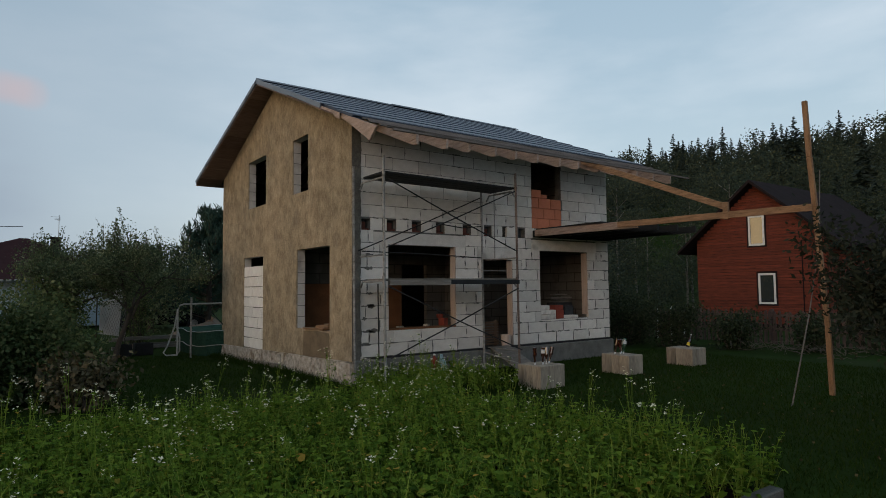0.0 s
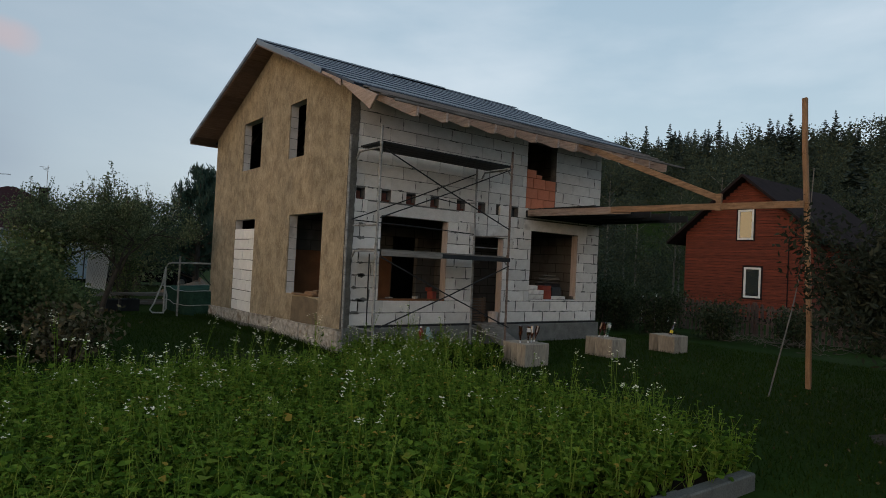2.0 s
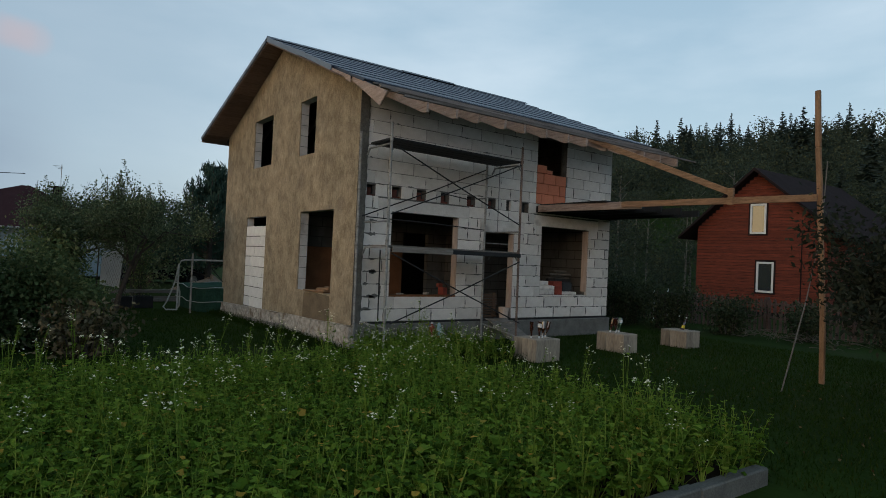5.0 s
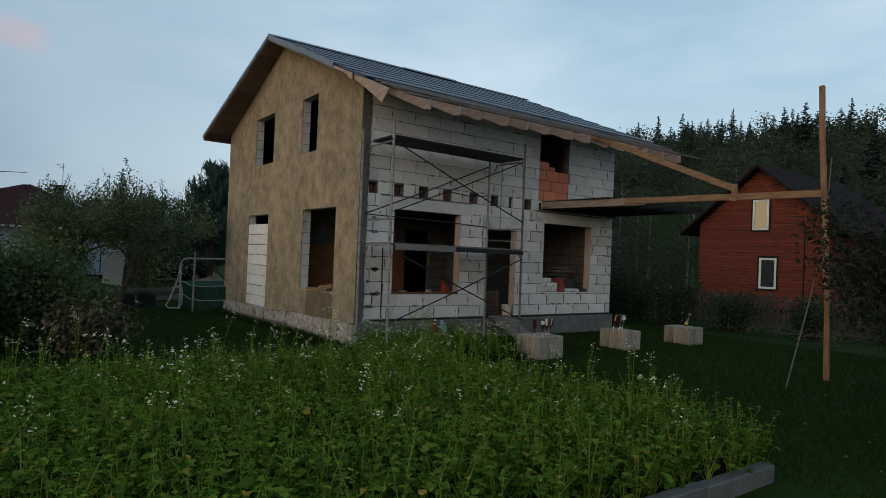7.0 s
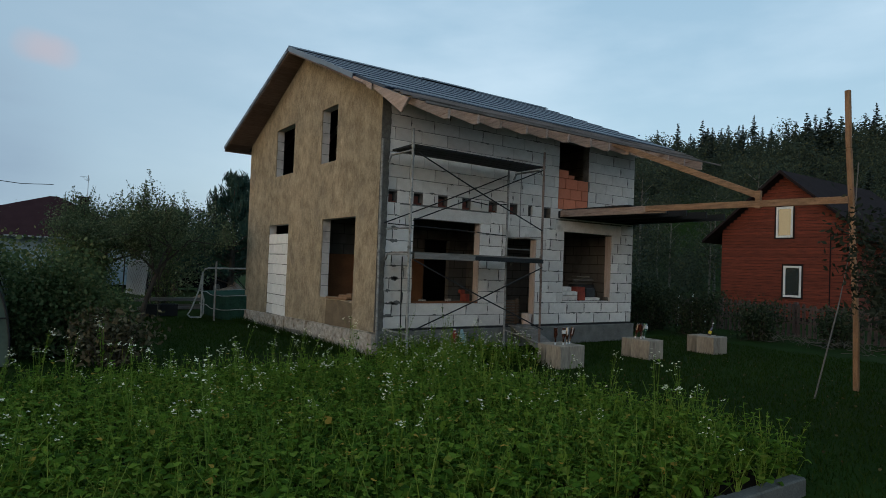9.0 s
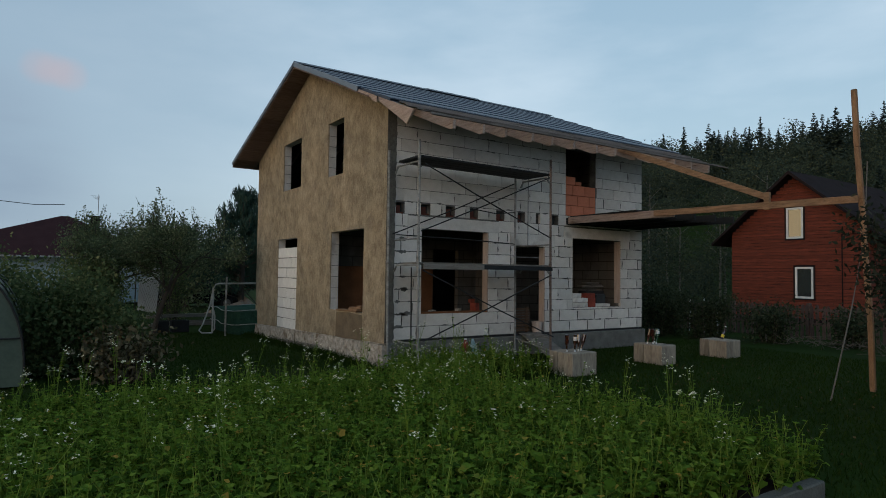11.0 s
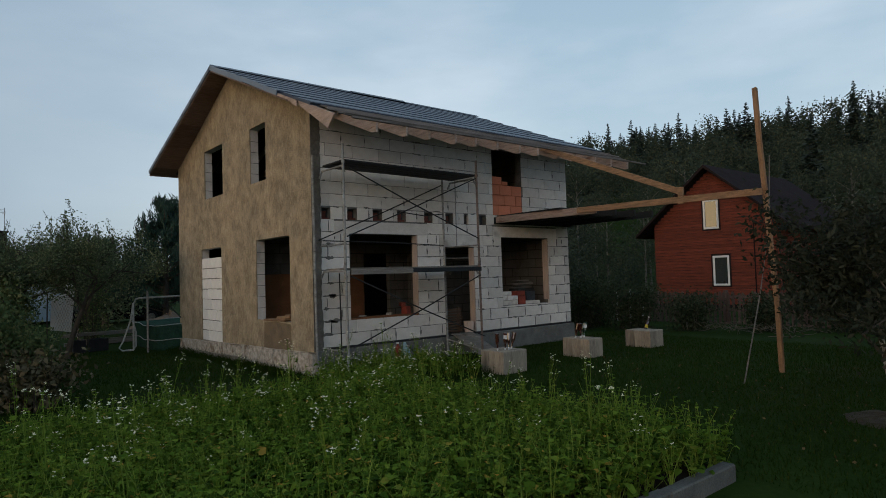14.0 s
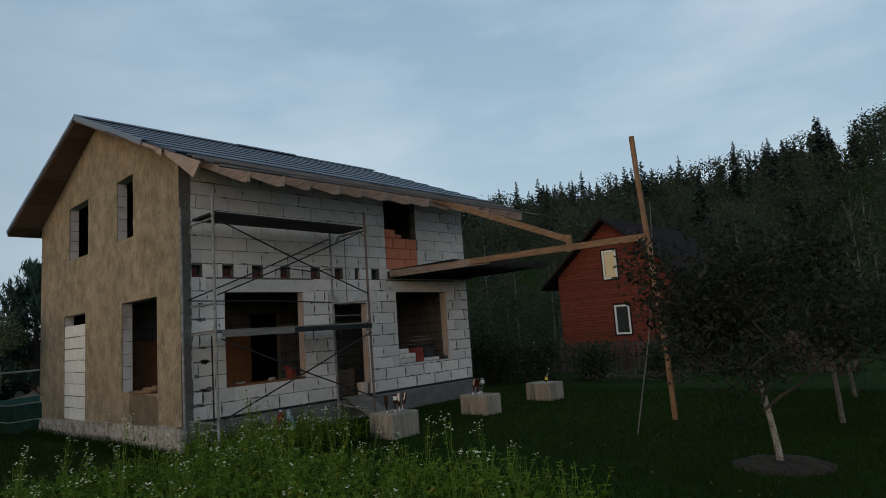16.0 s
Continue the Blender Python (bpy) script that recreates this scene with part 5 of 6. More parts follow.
for at, seed, lean, lab, n in (((2.66, -8.48, -0.44), 31, (-0.26, 0.04), "dark plum tree with a whitewashed leaning trunk", 12500), ((5.74, -8.50, -0.44), 32, (0.05, 0.05), "dark plum tree with a grey whitewashed trunk", 10000), ((8.5, -8.2, -0.44), 33, (0.1, 0.1), "dark plum tree at the end of the row", 9000), ((8.3, -11.4, -0.44), 34, (0.1, 0.1), "dark plum tree of the back row", 8000)):
    broad_tree("plum_tree", at, seed, 0.95, 0.034, 0.92, 3, n, (0.085, 0.034), M_PLUMLEAF, M_WHITEBARK if seed == 31 else M_GREYBARK, lab, lean, "plum trees", 0.13, 0.20)
bm = bmesh.new()
rings = [[bm.verts.new((r * math.cos(2 * math.pi * k / 24), r * math.sin(2 * math.pi * k / 24), h + 0.012 * math.sin(k * 2.3))) for k in range(24)] for r, h in ((0.56, -0.03), (0.42, 0.02), (0.26, 0.04), (0.08, 0.05))]
for a, b in zip(rings, rings[1:]):
    for k in range(24):
        bm.faces.new((a[k], a[(k + 1) % 24], b[(k + 1) % 24], b[k]))
bm.faces.new(rings[-1])
ob = part("tree_ring_soil", bm, mat("dry_soil", (0.050, 0.040, 0.028), (0.020, 0.017, 0.012), 1.0, 9, 40, 0.8))
ob.location = (2.66, -8.48, -0.42)
tagged(ob, "round patch of bare soil at the plum tree", "soil", kind="structure")


def shrub(name, at, size, seed, count, leaf, m, label, stems=9):
    rng, nr = random.Random(seed), np.random.default_rng(seed)
    e = empty(name, label, "shrub", "shrubs", at=at)
    bm = bmesh.new()
    ends = []
    for _ in range(stems):
        a = rng.uniform(0, 6.28)
        r = rng.uniform(0.3, 1.0)
        p = Vector((size[0] * r * math.cos(a) * 0.8, size[1] * r * math.sin(a) * 0.8, size[2] * rng.uniform(0.65, 1.05)))
        base = Vector((p.x * 0.4, p.y * 0.4, -0.05))
        mid = base.lerp(p, 0.5) + Vector((0, 0, size[2] * 0.12))
        tube(bm, [base, mid, p], 0.014, 0.005, n=5, close=False)
        ends += [base.lerp(mid, 0.4), mid, mid.lerp(p, 0.5), p]
    part("branchwork", bm, M_BARK, e)
    t = np.array([tuple(p) for p in ends])
    c = t[nr.integers(0, len(t), count)] + nr.normal(size=(count, 3)) * np.array([0.24 * size[0], 0.24 * size[1], 0.15 * size[2]])
    c[:, 2] = np.maximum(c[:, 2], 0.02)
    v, f = leaf_quads(c, leaf[0], leaf[1], nr)
    cloud("foliage", v, f, m, e)
    return e


shrub("currant_bush", (-5.41, 2.44, -0.5), (0.95, 0.8, 1.55), 41, 11000, (0.075, 0.056), M_BUSHLEAF, "tall leafy bush beside the greenhouse", 16)
shrub("currant_bush", (-4.68, 2.17, -0.5), (0.65, 0.6, 0.95), 42, 5500, (0.072, 0.055), M_BUSHLEAF, "leafy bush at the edge of the lawn", 12)
shrub("currant_bush", (-6.63, 4.95, -0.54), (1.2, 0.9, 1.7), 43, 9000, (0.085, 0.065), M_BUSHLEAF, "broad bush with yellowing leaves", 16)
shrub("hazel_bush", (-4.62, 8.69, -0.57), (1.0, 0.8, 2.2), 45, 9000, (0.075, 0.052), M_BUSHLEAF, "tall hazel bush under the apple trees", 20)
shrub("hazel_bush", (-4.1, 11.2, -0.57), (1.0, 0.7, 2.1), 47, 6000, (0.075, 0.052), M_BUSHLEAF, "dense hazel bush before the pale bungalow", 20)
shrub("hazel_bush", (-1.75, 12.6, -0.57), (0.6, 0.6, 2.5), 46, 3200, (0.075, 0.052), M_BUSHLEAF, "dark hazel bush beside the apple tree", 16)
shrub("dry_bush", (-4.56, 0.85, -0.5), (0.8, 0.5, 0.75), 44, 1500, (0.11, 0.06), island_mat("dry_leaf", [(0.0, (0.030, 0.034, 0.016)), (0.6, (0.085, 0.070, 0.040)), (1.0, (0.14, 0.12, 0.075))], 0.8, 0.05), "half-dead brown weeds by the bush", 26)
M_BERRYLEAF = island_mat("berry_leaf", [(0.0, (0.018, 0.027, 0.015)), (0.7, (0.038, 0.052, 0.027)), (1.0, (0.075, 0.085, 0.045))], 0.8, 0.06, 0.2)
for k, (x, y, sx, sz, n) in enumerate(((9.9, 1.6, 1.2, 1.25, 4600), (10.7, 0.3, 1.2, 1.15, 4400), (11.5, -1.2, 1.2, 0.95, 3800), (12.3, -2.9, 1.2, 0.85, 3000), (12.0, 2.8, 1.3, 1.15, 3600), (12.9, -4.8, 1.2, 0.9, 2400), (9.0, 3.0, 1.1, 1.2, 3000), (10.9, 1.9, 1.2, 1.2, 3600))):
    shrub("berry_bush", (x, y, -0.45), (sx, 0.7, sz), 50 + k, n, (0.08, 0.052), M_BERRYLEAF, "low dark berry bush before the fence", 16)


def brush_pile():
    rng = random.Random(9)
    bm = bmesh.new()
    for _ in range(85):
        x, y = rng.uniform(10.2, 12.2), rng.uniform(-4.4, -1.6)
        a = rng.uniform(0, 6.28)
        l = rng.uniform(0.25, 0.7)
        z = -0.42 + rng.uniform(0.0, 0.16)
        tube(bm, [(x, y, z), (x + l * 0.5 * math.cos(a), y + l * 0.5 * math.sin(a), z + rng.uniform(0.0, 0.2)), (x + l * math.cos(a), y + l * math.sin(a), z + rng.uniform(-0.02, 0.1))], 0.008, 0.004, n=4, close=False)
    tagged(part("brush_pile", bm, mat("dead_stalk", (0.12, 0.10, 0.082), (0.06, 0.05, 0.042), 0.9)), "pale dead stalks raked along the fence", "brush", kind="stuff")


brush_pile()

# pines behind the house
def pine(at, seed, h, r, label):
    rng, nr = random.Random(seed), np.random.default_rng(seed)
    e = empty("pine_tree", label, "tree", "pines", at=at)
    bm = bmesh.new()
    tube(bm, [(0, 0, -0.1), (0.03, 0, h * 0.5), (0, 0, h * 0.95)], 0.16, 0.03, n=8)
    cs = []
    for k in range(int(h * 15)):
        z = h * (0.12 + 0.86 * k / (h * 15))
        a = rng.uniform(0, 6.28)
        l = r * (1 - (z / h) ** 1.6) * rng.uniform(0.7, 1.1) + 0.15
        p0, p1 = Vector((0, 0, z)), Vector((l * math.cos(a), l * math.sin(a), z + 0.30 * l + 0.1))
        p2 = p1 + Vector((0.08 * math.cos(a), 0.08 * math.sin(a), 0.38))
        tube(bm, [p0, p1, p2], 0.03, 0.008, n=4, close=False)
        for _ in range(9):
            f = rng.uniform(0.25, 1.0)
            q = p0.lerp(p1, f)
            cs += [tuple(q + Vector((rng.gauss(0, 0.10), rng.gauss(0, 0.10), s * 0.09))) for s in range(4)]
        cs += [tuple(p1.lerp(p2, s / 5)) for s in range(6)]
    part("trunk", bm, M_BARK, e)
    c = np.repeat(np.array(cs), 5, axis=0) + nr.normal(size=(len(cs) * 5, 3)) * 0.05
    v, f = leaf_quads(c, 0.30, 0.04, nr, upright=2.2)
    cloud("needles", v, f, M_NEEDLE, e)
    return e


pine((2.0, 17.8, -0.55), 61, 5.35, 2.3, "young dark green pine behind the house")
pine((4.1, 19.6, -0.55), 62, 5.2, 2.1, "young dark green pine farther back")
pine((0.05, 20.0, -0.55), 63, 3.6, 1.6, "low dark pine behind the yard")

# ---- woodland ----
def spruce_proto(seed):
    """Tiers of drooping boughs round a thin stem, one metre high."""
    nr = np.random.default_rng(seed)
    vs = []
    slim = nr.uniform(0.16, 0.225)
    for k in range(26):
        z = 0.10 + 0.88 * (k / 25) ** 0.92
        reach = slim * (1 - z) ** 0.80 + 0.008
        for b in range(7 if z < 0.8 else 5):
            t = nr.uniform(0, 6.28)
            l = reach * nr.uniform(0.6, 1.12)
            for s in (0.25, 0.6, 0.9):
                w = np.array((math.cos(t), math.sin(t), -0.35 + 0.35 * s))
                side = np.array((-math.sin(t), math.cos(t), nr.uniform(-0.5, 0.5)))
                c = np.array((0, 0, z + nr.uniform(-0.012, 0.012))) + w * l * s
                q = l * 0.28 + 0.006
                wd = q * 0.75 + 0.003
                vs += [c - w * q, c + side * wd - np.array((0, 0, 0.5 * wd)), c + w * q, c - side * wd - np.array((0, 0, 0.5 * wd))]
    vs += [np.array(p) for p in ((-0.006, 0, 0.0), (0.006, 0, 0.0), (0.0015, 0, 1.0), (-0.0015, 0, 1.0), (0, -0.006, 0.0), (0, 0.006, 0.0), (0, 0.0015, 1.0), (0, -0.0015, 1.0))]
    return np.array(vs), np.arange(len(vs)).reshape(-1, 4)


def leafy_proto(seed, n, leaf):
    nr = np.random.default_rng(seed)
    blobs = np.column_stack([nr.normal(size=14) * 0.13, nr.normal(size=14) * 0.13, nr.uniform(0.30, 0.92, 14)])
    blobs[:, :2] *= (1.15 - blobs[:, 2:]) * 1.4
    c = blobs[nr.integers(0, 14, n)] + np.clip(nr.normal(size=(n, 3)), -1.9, 1.9) * np.array([0.065, 0.065, 0.06])
    return leaf_quads(c, leaf, leaf * 0.7, nr)


def scatter(name, protos, places, material, label, category):
    """Many trees joined into one: places are rows of x, y, z, height, turn, which."""
    vs, fs, off = [], [], 0
    for x, y, z, h, a, k in places:
        v, f = protos[int(k)]
        ca, sa = math.cos(a), math.sin(a)
        w = np.column_stack([v[:, 0] * ca - v[:, 1] * sa, v[:, 0] * sa + v[:, 1] * ca, v[:, 2]]) * h + np.array([x, y, z])
        vs.append(w)
        fs.append(f + off)
        off += len(v)
    return tagged(cloud(name, np.concatenate(vs), np.concatenate(fs), material), label, category, kind="stuff")


def polar(az, d):
    return -5.85 + d * math.sin(radians(az - 1.2)), -10.65 + d * math.cos(radians(az - 1.2))


rng = random.Random(77)
spruces, leafies = [], []
for _ in range(960):
    az, d = rng.uniform(30, 118), 65 + 150 * math.sqrt(rng.random())
    x, y = polar(az, d)
    z = ground_height(x, y) - 0.3
    if rng.random() < 0.22 + 0.50 * smooth(d, 130, 190) * (1 - 0.7 * smooth(az, 78, 95)):
        spruces.append((x, y, z, rng.choice((11.5, 12, 12.5, 13.5, 14, 15.5)) * rng.uniform(0.85, 1.1) * (1 + 0.08 * smooth(az, 82, 96)), rng.uniform(0, 6.28), rng.randrange(5)))
    else:
        leafies.append((x, y, z, rng.uniform(9.5, 14) * (1 + 0.20 * smooth(az, 82, 96)), rng.uniform(0, 6.28), rng.randrange(4)))
for _ in range(170):
    az, d = rng.uniform(-40, 34), rng.uniform(75, 130)
    x, y = polar(az, d)
    leafies.append((x, y, ground_height(x, y) - 0.3, rng.uniform(3.5, 7.5), rng.uniform(0, 6.28), rng.randrange(4)))
scatter("far_spruce_wood", [spruce_proto(k) for k in range(5)], spruces, M_SPRUCE, "dark spruces standing along the hillside", "woodland")
near = [p for p in leafies if math.hypot(p[0] + 5.85, p[1] + 10.65) < 108]
far = [p for p in leafies if math.hypot(p[0] + 5.85, p[1] + 10.65) >= 108]
scrub = []
for _ in range(420):
    az, d = rng.uniform(40, 112), rng.uniform(30, 62)
    x, y = polar(az, d)
    if not (18.5 < x < 31 and -3.5 < y < 8.5):
        scrub.append((x, y, ground_height(x, y) - 0.5, rng.uniform(2.0, 4.6), rng.uniform(0, 6.28), rng.randrange(3)))
scatter("forest_edge_scrub", [leafy_proto(30 + k, 420, 0.034) for k in range(3)], scrub, M_WOODS, "dark leafy scrub at the edge of the wood", "scrub")
scatter("mixed_wood", [leafy_proto(20 + k, 1300, 0.021) for k in range(4)], near, M_WOODS, "dark mixed woodland at the foot of the hill", "woodland")
scatter("far_mixed_wood", [leafy_proto(10 + k, 560, 0.036) for k in range(4)], far, M_WOODS, "dark mixed woodland on the hillside", "woodland")

birch_v, birch_f = leafy_proto(90, 3300, 0.017)
birch_me = bpy.data.meshes.new("crown")
birch_me.from_pydata(birch_v.tolist(), [], birch_f.tolist())
birch_me.materials.append(M_WOODS)
bm = bmesh.new()
tube(bm, [(0, 0, -0.02), (0.008, 0, 0.4), (0, 0.006, 0.9)], 0.012, 0.003, n=7)
for k in range(14):
    a, z = k * 2.4, 0.3 + 0.04 * k
    tube(bm, [(0, 0, z), (0.10 * math.cos(a), 0.10 * math.sin(a), z + 0.09)], 0.003, 0.001, n=4, close=False)
birch = empty("birch_tree", "slender yellowing birch at the edge of the wood", "tree", "birches", at=(22, 12, -0.5))
part("trunk", bm, mat("pale_birch_bark", (0.20, 0.19, 0.17), (0.07, 0.065, 0.06), 0.9, 20, 60, 0.2), birch)
crown = new("crown", birch_me)
crown.parent = birch
spots = [(41 + 1.9 * k + rng.uniform(-0.8, 0.8), rng.uniform(36, 58)) for k in range(32)]
for k, (az, d) in enumerate(spots):
    x, y = polar(az, d)
    if 19 < x < 32 and -2 < y < 7.5:
        x += 14
    h = rng.uniform(6.5, 9.5)
    m = pose(x, y, ground_height(x, y) - 0.1, 0, 0, rng.uniform(0, 360)) @ Matrix.Diagonal((h, h, h, 1))
    if k == 0:
        birch.matrix_world = m
    else:
        c = copy_thing(birch, m)
        c.matrix_basis = m

# thin bare saplings in the scrub before the wood
rng = random.Random(93)
M_SAPLING = mat("grey_sapling_bark", (0.15, 0.15, 0.125), (0.075, 0.075, 0.06), 0.9, 10, 40, 0.2)
sapling_meshes = []
for k in range(5):
    bm = bmesh.new()
    bend = rng.uniform(-0.9, 0.9)
    pts = [(0, 0, -0.1), (bend * 0.25, 0.1, 1.4), (bend * 0.6, 0.15, 2.8), (bend, 0.1, 4.4)]
    tube(bm, pts, 0.028, 0.006, n=5, close=False)
    for _ in range(9):
        f = rng.uniform(0.35, 0.95)
        p = Vector((bend * f, 0.12, 4.4 * f))
        d = Vector((rng.gauss(0, 0.35), rng.gauss(0, 0.35), rng.uniform(0.3, 0.9)))
        tube(bm, [p, p + d * 0.5, p + d + Vector((0, 0, 0.15))], 0.010, 0.003, n=4, close=False)
    me = bpy.data.meshes.new("sapling")
    bm.to_mesh(me)
    bm.free()
    me.materials.append(M_SAPLING)
    sapling_meshes.append(me)
for k in range(46):
    az, d = rng.uniform(77, 113), rng.uniform(24, 34)
    x, y = polar(az, d)
    ob = new("sapling", sapling_meshes[k % 5])
    ob.matrix_world = pose(x, y, ground_height(x, y) - 0.05, rng.uniform(-6, 6), rng.uniform(-8, 8), rng.uniform(0, 360)) @ Matrix.Scale(rng.uniform(0.7, 1.25), 4)
    tagged(ob, "thin pale bare sapling in the scrub", "sapling", "saplings")

# ---- planted bed ----
def crop_proto(seed, flowering, tall):
    """Leaves, stems and petals of one plant as three pairs of points and faces."""
    nr = np.random.default_rng(seed)
    lv, lf, sv, sf, pv, pf = [], [], [], [], [], []

    def leaf(base, way, length, width, droop):
        side = np.cross(way, (0, 0, 1.0))
        side /= np.linalg.norm(side) + 1e-6
        up = np.cross(side, way)
        i = len(lv)
        for t, wd in ((0.0, 0.18), (0.60, 1.25), (1.0, 0.80)):
            c = base + way * length * t - np.array((0, 0, droop * t * t * length))
            k = nr.normal() * 0.24
            for s, lift in ((-1, 0.28), (0, 0.0), (1, 0.28)):
                lv.append(c + side * s * width / 2 * (wd + k) + up * lift * width / 2 * wd)
        for r in range(2):
            for c in range(2):
                a = i + 3 * r + c
                lf.append((a, a + 1, a + 4, a + 3))

    def stem(pts, r):
        i = len(sv)
        for p, q in pts:
            for k in range(3):
                sv.append(p + q * r * np.array((math.cos(2.094 * k), math.sin(2.094 * k), 0)))
        for s in range(len(pts) - 1):
            for k in range(3):
                a, b = i + 3 * s + k, i + 3 * s + (k + 1) % 3
                sf.append((a, b, b + 3, a + 3))

    for k in range(13):
        a = nr.uniform(0, 6.28)
        h, r = nr.uniform(0.05, 0.34), nr.uniform(0.01, 0.10)
        base = np.array((r * math.cos(a), r * math.sin(a), h))
        el = nr.uniform(0.05, 1.2)
        way = np.array((math.cos(a) * math.cos(el), math.sin(a) * math.cos(el), math.sin(el)))
        leaf(base, way, nr.uniform(0.050, 0.100), nr.uniform(0.038, 0.068), nr.uniform(0.0, 0.8))
        if k % 2:
            stem([(np.array((0, 0, 0.0)), 1.0), (base, 0.6)], 0.004)
    for k in range(3 if flowering else nr.integers(2, 4)):
        h = nr.uniform(0.36, 0.62) * tall
        lean = nr.normal(size=2) * 0.09
        pts = [np.array((lean[0] * t * t, lean[1] * t * t, h * t)) for t in (0, 0.35, 0.7, 1.0)]
        stem([(p, q) for p, q in zip(pts, (1.0, 0.9, 0.7, 0.4))], 0.005)
        for j in range(12):
            t = nr.uniform(0.25, 0.99)
            base = np.array((lean[0] * t * t, lean[1] * t * t, h * t))
            a, el = nr.uniform(0, 6.28), nr.uniform(0.2, 1.2)
            way = np.array((math.cos(a) * math.cos(el), math.sin(a) * math.cos(el), math.sin(el)))
            leaf(base, way, nr.uniform(0.035, 0.085) * (1.3 - 0.6 * t), nr.uniform(0.02, 0.042), 0.4)
        if flowering:
            for j in range(nr.integers(1, 3)):
                head = pts[-1] + np.array((*(nr.normal(size=2) * 0.045), nr.uniform(-0.10, 0.05)))
                stem([(pts[2], 0.5), (head, 0.4)], 0.003)
                for b in range(nr.integers(1, 5)):
                    c = head + nr.normal(size=3) * np.array((0.018, 0.018, 0.018))
                    for q in range(4):
                        a = 1.571 * q + nr.uniform(-0.3, 0.3)
                        d1, d2 = np.array((math.cos(a), math.sin(a), nr.uniform(-0.3, 1.0))), np.array((-math.sin(a), math.cos(a), nr.uniform(-0.5, 0.5)))
                        i = len(pv)
                        pv.extend([c, c + 0.009 * d1 + 0.006 * d2, c + 0.015 * d1, c + 0.009 * d1 - 0.006 * d2])
                        pf.append((i, i + 1, i + 2, i + 3))
    none = np.zeros((0, 3))
    return [(np.array(v) if len(v) else none, np.array(f, dtype=int).reshape(-1, 4)) for v, f in ((lv, lf), (sv, sf), (pv, pf))]


protos = [crop_proto(200 + k, False, 0.9) for k in range(7)] + [crop_proto(300 + k, True, 1.25) for k in range(5)] + [crop_proto(400 + k, True, 1.75) for k in range(2)]
nr = np.random.default_rng(4)
spots = []
x = -8.98
while x < -0.16:
    y = -7.96
    while y < -2.45:
        px, py = x + nr.normal() * 0.05, y + nr.normal() * 0.05
        edge = 0.25 * math.sin(py * 1.7) * 0.4
        if px < -0.26 + edge and not (px < -6.5 and py < -5.9):
            far = smooth(py, -7.5, -3.7)
            kind = nr.random()
            pf = 0.012 + 0.095 * far + 0.010 * far * smooth(px, -2.0, -5.0)
            k = nr.integers(0, 7) if kind > pf else (nr.integers(7, 12) if kind > pf * 0.22 else nr.integers(12, 14))
            spots.append((px, py, k, nr.uniform(0.75, 1.2) * (0.95 - 0.12 * far), nr.uniform(0, 6.28)))
        y += 0.137
    x += 0.137
for px, py, k, sz in ((-0.1, -6.95, 9, 0.9), (-0.18, -5.8, 12, 0.8), (0.05, -5.2, 8, 0.9), (-0.2, -4.5, 9, 0.9), (-0.05, -3.6, 13, 0.75), (-0.15, -2.9, 10, 0.9)):
    spots.append((px, py, k, sz, px * 9))
# weeds along the foot of the house
for k in range(230):
    spots.append((nr.uniform(-0.6, 2.0), nr.uniform(-2.4, -0.35), nr.integers(0, 10), nr.uniform(0.5, 0.95), nr.uniform(0, 6.28)))
crop = empty("cover_crop", "dense green cover crop in bloom with small white flowers", "plants", kind="stuff")
for j, (pname, pm) in enumerate((("leaves", M_LEAF), ("stems", M_STEM), ("blossoms", M_PETAL))):
    vs, fs, off = [], [], 0
    for px, py, k, s, a in spots:
        v, f = protos[int(k)][j]
        if not len(v):
            continue
        ca, sa = math.cos(a), math.sin(a)
        z0 = -0.345 if px < -0.47 and py < -2.6 else ground_height(px, py) + 0.02
        vs.append(np.column_stack([v[:, 0] * ca - v[:, 1] * sa, v[:, 0] * sa + v[:, 1] * ca, v[:, 2]]) * s + np.array([px, py, z0]))
        fs.append(f + off)
        off += len(v)
    tagged(cloud(pname, np.concatenate(vs), np.concatenate(fs), pm, crop), kind="stuff")

# ---- lawn grass and fallen leaves ----
nr = np.random.default_rng(12)
def blades(n, x0, x1, y0, y1, h):
    x, y = nr.uniform(x0, x1, n), nr.uniform(y0, y1, n)
    keep = ~((x > -0.1) & (x < 7.6) & (y > -0.1) & (y < 8.1)) & ~((x < -0.47) & (y < -2.6))
    x, y = x[keep], y[keep]
    z = np.array([ground_height(a, b) for a, b in zip(x, y)])
    a = nr.uniform(0, 6.28, len(x))
    s = nr.uniform(0.5, 1.3, len(x)) * h
    base = np.column_stack([x, y, z - 0.005])
    side = np.column_stack([np.cos(a), np.sin(a), 0 * a]) * 0.006
    tip = base + np.column_stack([nr.normal(size=len(x)) * 0.4 * s, nr.normal(size=len(x)) * 0.4 * s, s])
    return np.stack([base - side, base + side, tip], axis=1).reshape(-1, 3)


v = np.concatenate([blades(64000, -0.5, 9.5, -10.2, 0.2, 0.06), blades(38000, -6.8, 0.2, -2.6, 9.5, 0.06), blades(5000, -0.8, 2.5, -2.6, -0.2, 0.16), blades(3500, -0.65, -0.2, 0.0, 8.2, 0.14)])
tagged(cloud("lawn_grass", v, np.arange(len(v)).reshape(-1, 3), M_GRASS), "short dark grass blades of the lawn", "grass", kind="stuff")
n = 260
c = np.column_stack([nr.uniform(0.3, 6.5, n), nr.uniform(-9.0, -3.0, n), np.zeros(n)])
c[:, 2] = [ground_height(a, b) + 0.045 for a, b in c[:, :2]]
v, f = leaf_quads(c, 0.036, 0.026, nr)
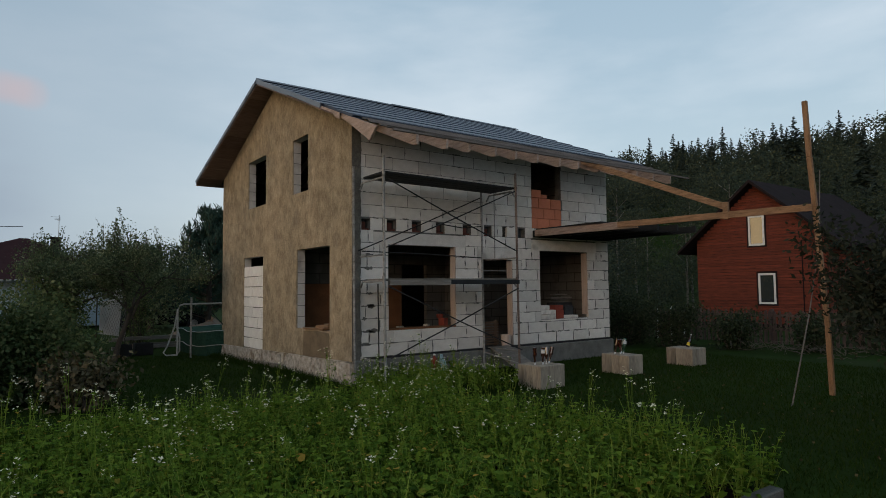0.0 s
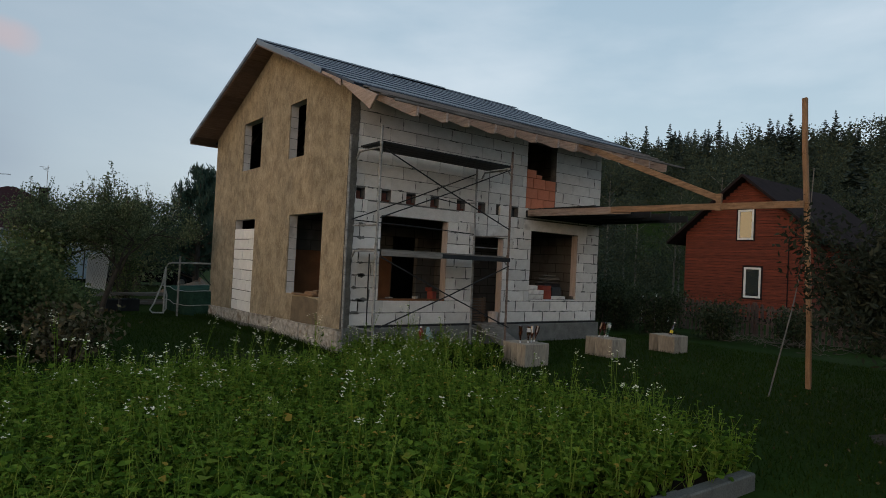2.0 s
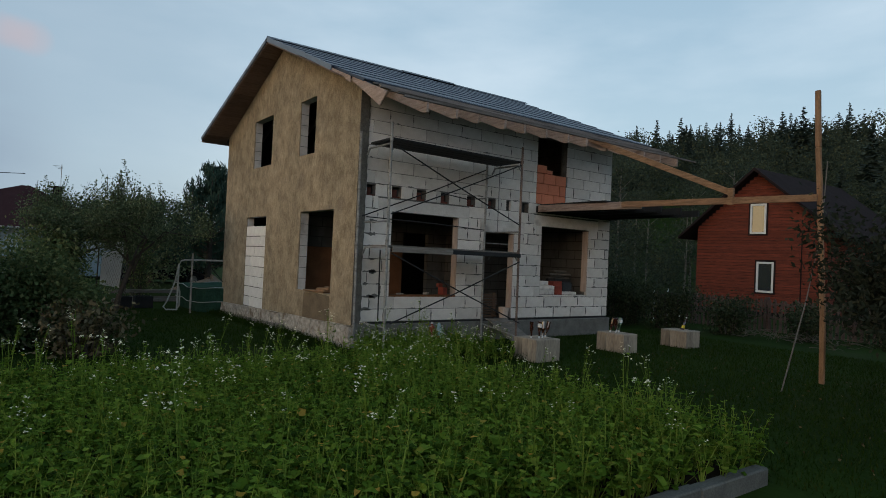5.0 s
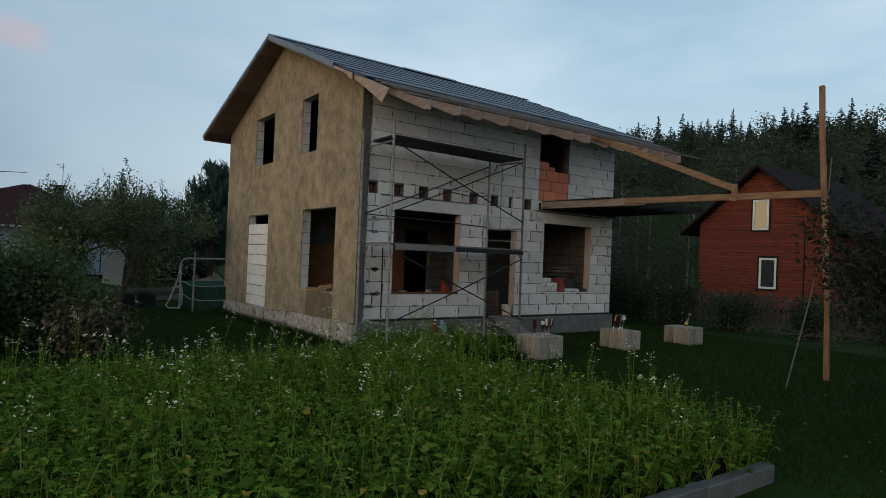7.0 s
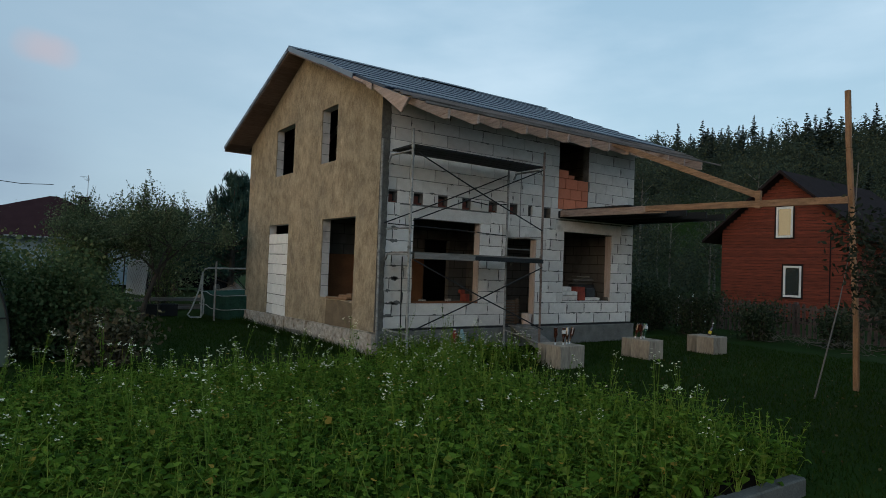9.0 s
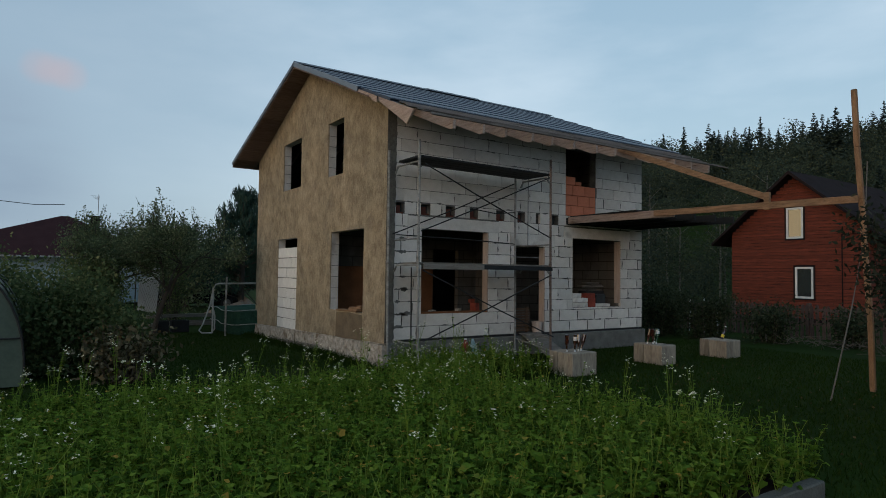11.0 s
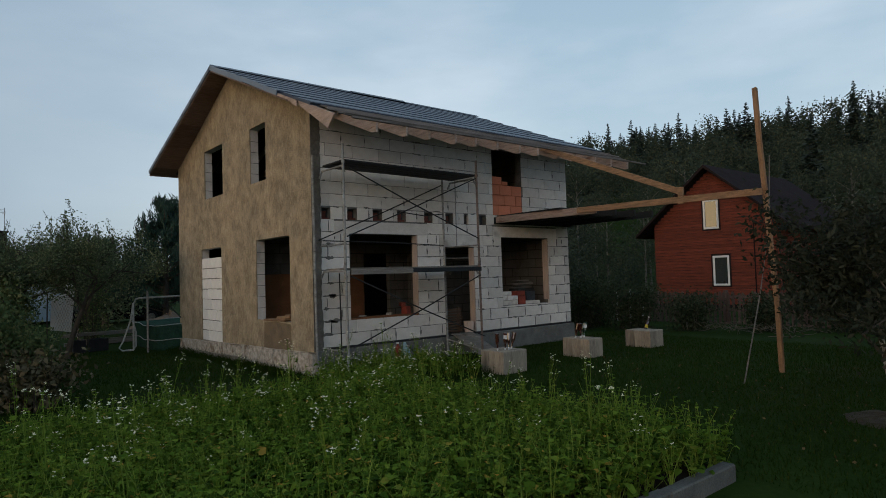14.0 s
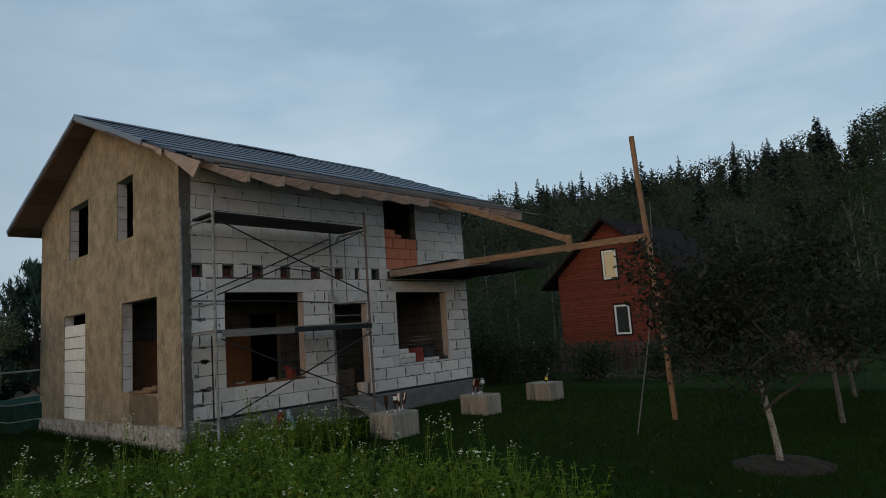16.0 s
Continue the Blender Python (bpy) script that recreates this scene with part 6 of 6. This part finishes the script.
tagged(cloud("fallen_leaves", v, f, island_mat("fallen_leaf", [(0, (0.045, 0.032, 0.016)), (1, (0.10, 0.078, 0.036))], 0.8, 0.1)), "brown fallen leaves scattered on the lawn", "leaves", kind="stuff")

# ---- masonry pieces ----
block_meshes = {}


def block(parent, x, y, z, w, d, h, m, along="x", out=0.0):
    """One block with its face at the wall's face; alike sizes share a mesh."""
    key = (round(w, 2), round(h, 2), round(d, 2), along, m.name)
    if key not in block_meshes:
        bm = bmesh.new()
        if along == "x":
            box(bm, -key[0] / 2, key[0] / 2, 0, key[2], 0, key[1], bevel=0.006)
        else:
            box(bm, 0, key[2], -key[0] / 2, key[0] / 2, 0, key[1], bevel=0.006)
        me = bpy.data.meshes.new("block")
        bm.to_mesh(me)
        bm.free()
        me.materials.append(m)
        block_meshes[key] = me
    ob = new("block", block_meshes[key])
    ob.parent = parent
    ob.location = (x, y + out, z) if along == "x" else (x + out, y, z)


rng = random.Random(2)
LINTELS = [(0.30, 2.62, 2.254, 2.50), (2.96, 4.30, 2.004, 2.275), (4.62, 6.95, 2.244, 2.50)]
L = 0.612
seams = []
for k in range(19):
    z0, z1 = ROW0 + ROW * k, min(ROW0 + ROW * (k + 1), FRONT_TOP)
    if z1 - z0 < 0.06:
        continue
    start = (0.46 if k % 2 == 0 else 0.78) - 2 * L + rng.uniform(-0.05, 0.05)
    joints = [0.004] + [start + L * j + rng.uniform(-0.03, 0.03) for j in range(20) if 0.12 < start + L * j < WIDTH - 0.08] + [WIDTH]
    zm = (z0 + z1) / 2
    blocked = [(h[0], h[1], h[2], h[3]) for h in front_holes + NICHES + LINTELS]
    for a, b in zip(joints, joints[1:]):
        for c0, c1, d0, d1 in cells(a, b, z0, z1, [h for h in blocked if h[0] < b and h[1] > a and h[2] < z1 - 0.01 and h[3] > z0 + 0.01]):
            if c1 - c0 > 0.04 and d1 - d0 > 0.04:
                seams += [(c0, c1, d1), (c1, c1, (d0 + d1) / 2)]
                block(front_wall, (c0 + c1) / 2, 0.0, d0 + rng.uniform(0.002, 0.007), c1 - c0 - rng.uniform(0.004, 0.012), 0.07, d1 - d0 - 0.009, M_BLOCK, out=rng.uniform(-0.003, 0.003))
# block infill of the gable doorway
z = -0.175
for k in range(8):
    h = 0.271
    first = 0.22 if k % 2 else 0.46
    ends = [4.855, 4.855 + first + rng.uniform(-0.04, 0.04), 4.855 + first + 0.6, 6.355]
    for c, d in zip(ends, ends[1:]):
        d = min(d, 6.355)
        if d - c > 0.05:
            block(gable_plaster, GX + 0.014, (c + d) / 2, z + h * k + 0.008, d - c - rng.uniform(0.012, 0.026), 0.16, h - rng.uniform(0.010, 0.020), M_BLOCK_NEWLIT, "y", rng.uniform(-0.004, 0.004))
bm = bmesh.new()
box(bm, GX + 0.024, GX + 0.16, 4.85, 6.36, -0.18, 1.985)
part("infill_mortar", bm, mat("pale_mortar", (0.22, 0.21, 0.20), (0.12, 0.115, 0.11), 0.95, 8, 60, 0.4, spec=0.1), house)
# orange clay blocks in the balcony doorway
for k, (z0, rows) in enumerate(((2.785, [(4.66, 4.84), (4.84, 5.26), (5.26, 5.68)]), (3.035, [(4.66, 5.06), (5.06, 5.46), (5.46, 5.68)]), (3.285, [(4.66, 4.90), (4.90, 5.31), (5.31, 5.68)]), (3.535, [(4.66, 4.99), (4.99, 5.20)]))):
    for a, b in rows:
        h = 0.25 if k < 3 else (0.20 if a < 4.9 else 0.10)
        block(front_wall, (a + b) / 2, 0.01, z0, b - a - 0.006, 0.2, h - 0.008, M_BRICK, out=rng.uniform(-0.003, 0.003))
# reddish bricks in the joist pockets
for n in NICHES[:6]:
    block(front_wall, (n[0] + n[1]) / 2, 0.05, n[2] + 0.002, n[1] - n[0] - 0.01, 0.1, 0.045, M_DULLCLAY)
    block(front_wall, (n[0] + n[1]) / 2 - 0.01, 0.11, n[2] + 0.05, n[1] - n[0] - 0.07, 0.05, 0.13, M_DULLCLAY)
# mortar joints on the far jambs of the gable openings
for h in gable_holes[:3]:
    z = h[2] + 0.25
    while z < h[3] - 0.05:
        bm = bmesh.new()
        box(bm, GX + 0.032, 0.018, h[1] - 0.003, h[1] + 0.01, z - 0.006, z + 0.006)
        part("mortar_joint", bm, M_MORTAR, house)
        z += ROW

# mortar smears squeezed out over the joints, fewer under the eaves
rng = random.Random(19)
for x0, x1, z in seams:
    high = z > 2.80
    if rng.random() > (0.30 if high else 0.92) or z > FRONT_TOP - 0.25:
        continue
    for _ in range(1 if high else rng.choice((1, 2, 3))):
        if x1 > x0:
            x, w, h = rng.uniform(x0 + 0.05, max(x0 + 0.06, x1 - 0.05)), rng.uniform(0.03, 0.17), rng.uniform(0.007, 0.020)
        else:
            x, w, h = x0, rng.uniform(0.007, 0.020), rng.uniform(0.04, 0.12)
        zc = z + rng.uniform(-0.008, 0.008)
        if x0 < 0.5 and x1 > x0 and not high and rng.random() < 0.4:
            x, h = rng.uniform(0.05, 0.3), rng.uniform(0.02, 0.05)
        if any(q[0] - w - 0.02 < x < q[1] + w + 0.02 and q[2] - h - 0.02 < zc < q[3] + h + 0.02 for q in front_holes + NICHES + LINTELS):
            continue
        bm = bmesh.new()
        n = 15
        pts = [(max(0.006, x + w * rng.uniform(0.45, 1.1) * math.cos(2 * math.pi * k / n)), zc + h * rng.uniform(0.25, 1.3) * math.sin(2 * math.pi * k / n)) for k in range(n)]
        prism(bm, pts, "y", -0.006, 0.006)
        part("mortar_smear", bm, M_MORTAR, front_wall)
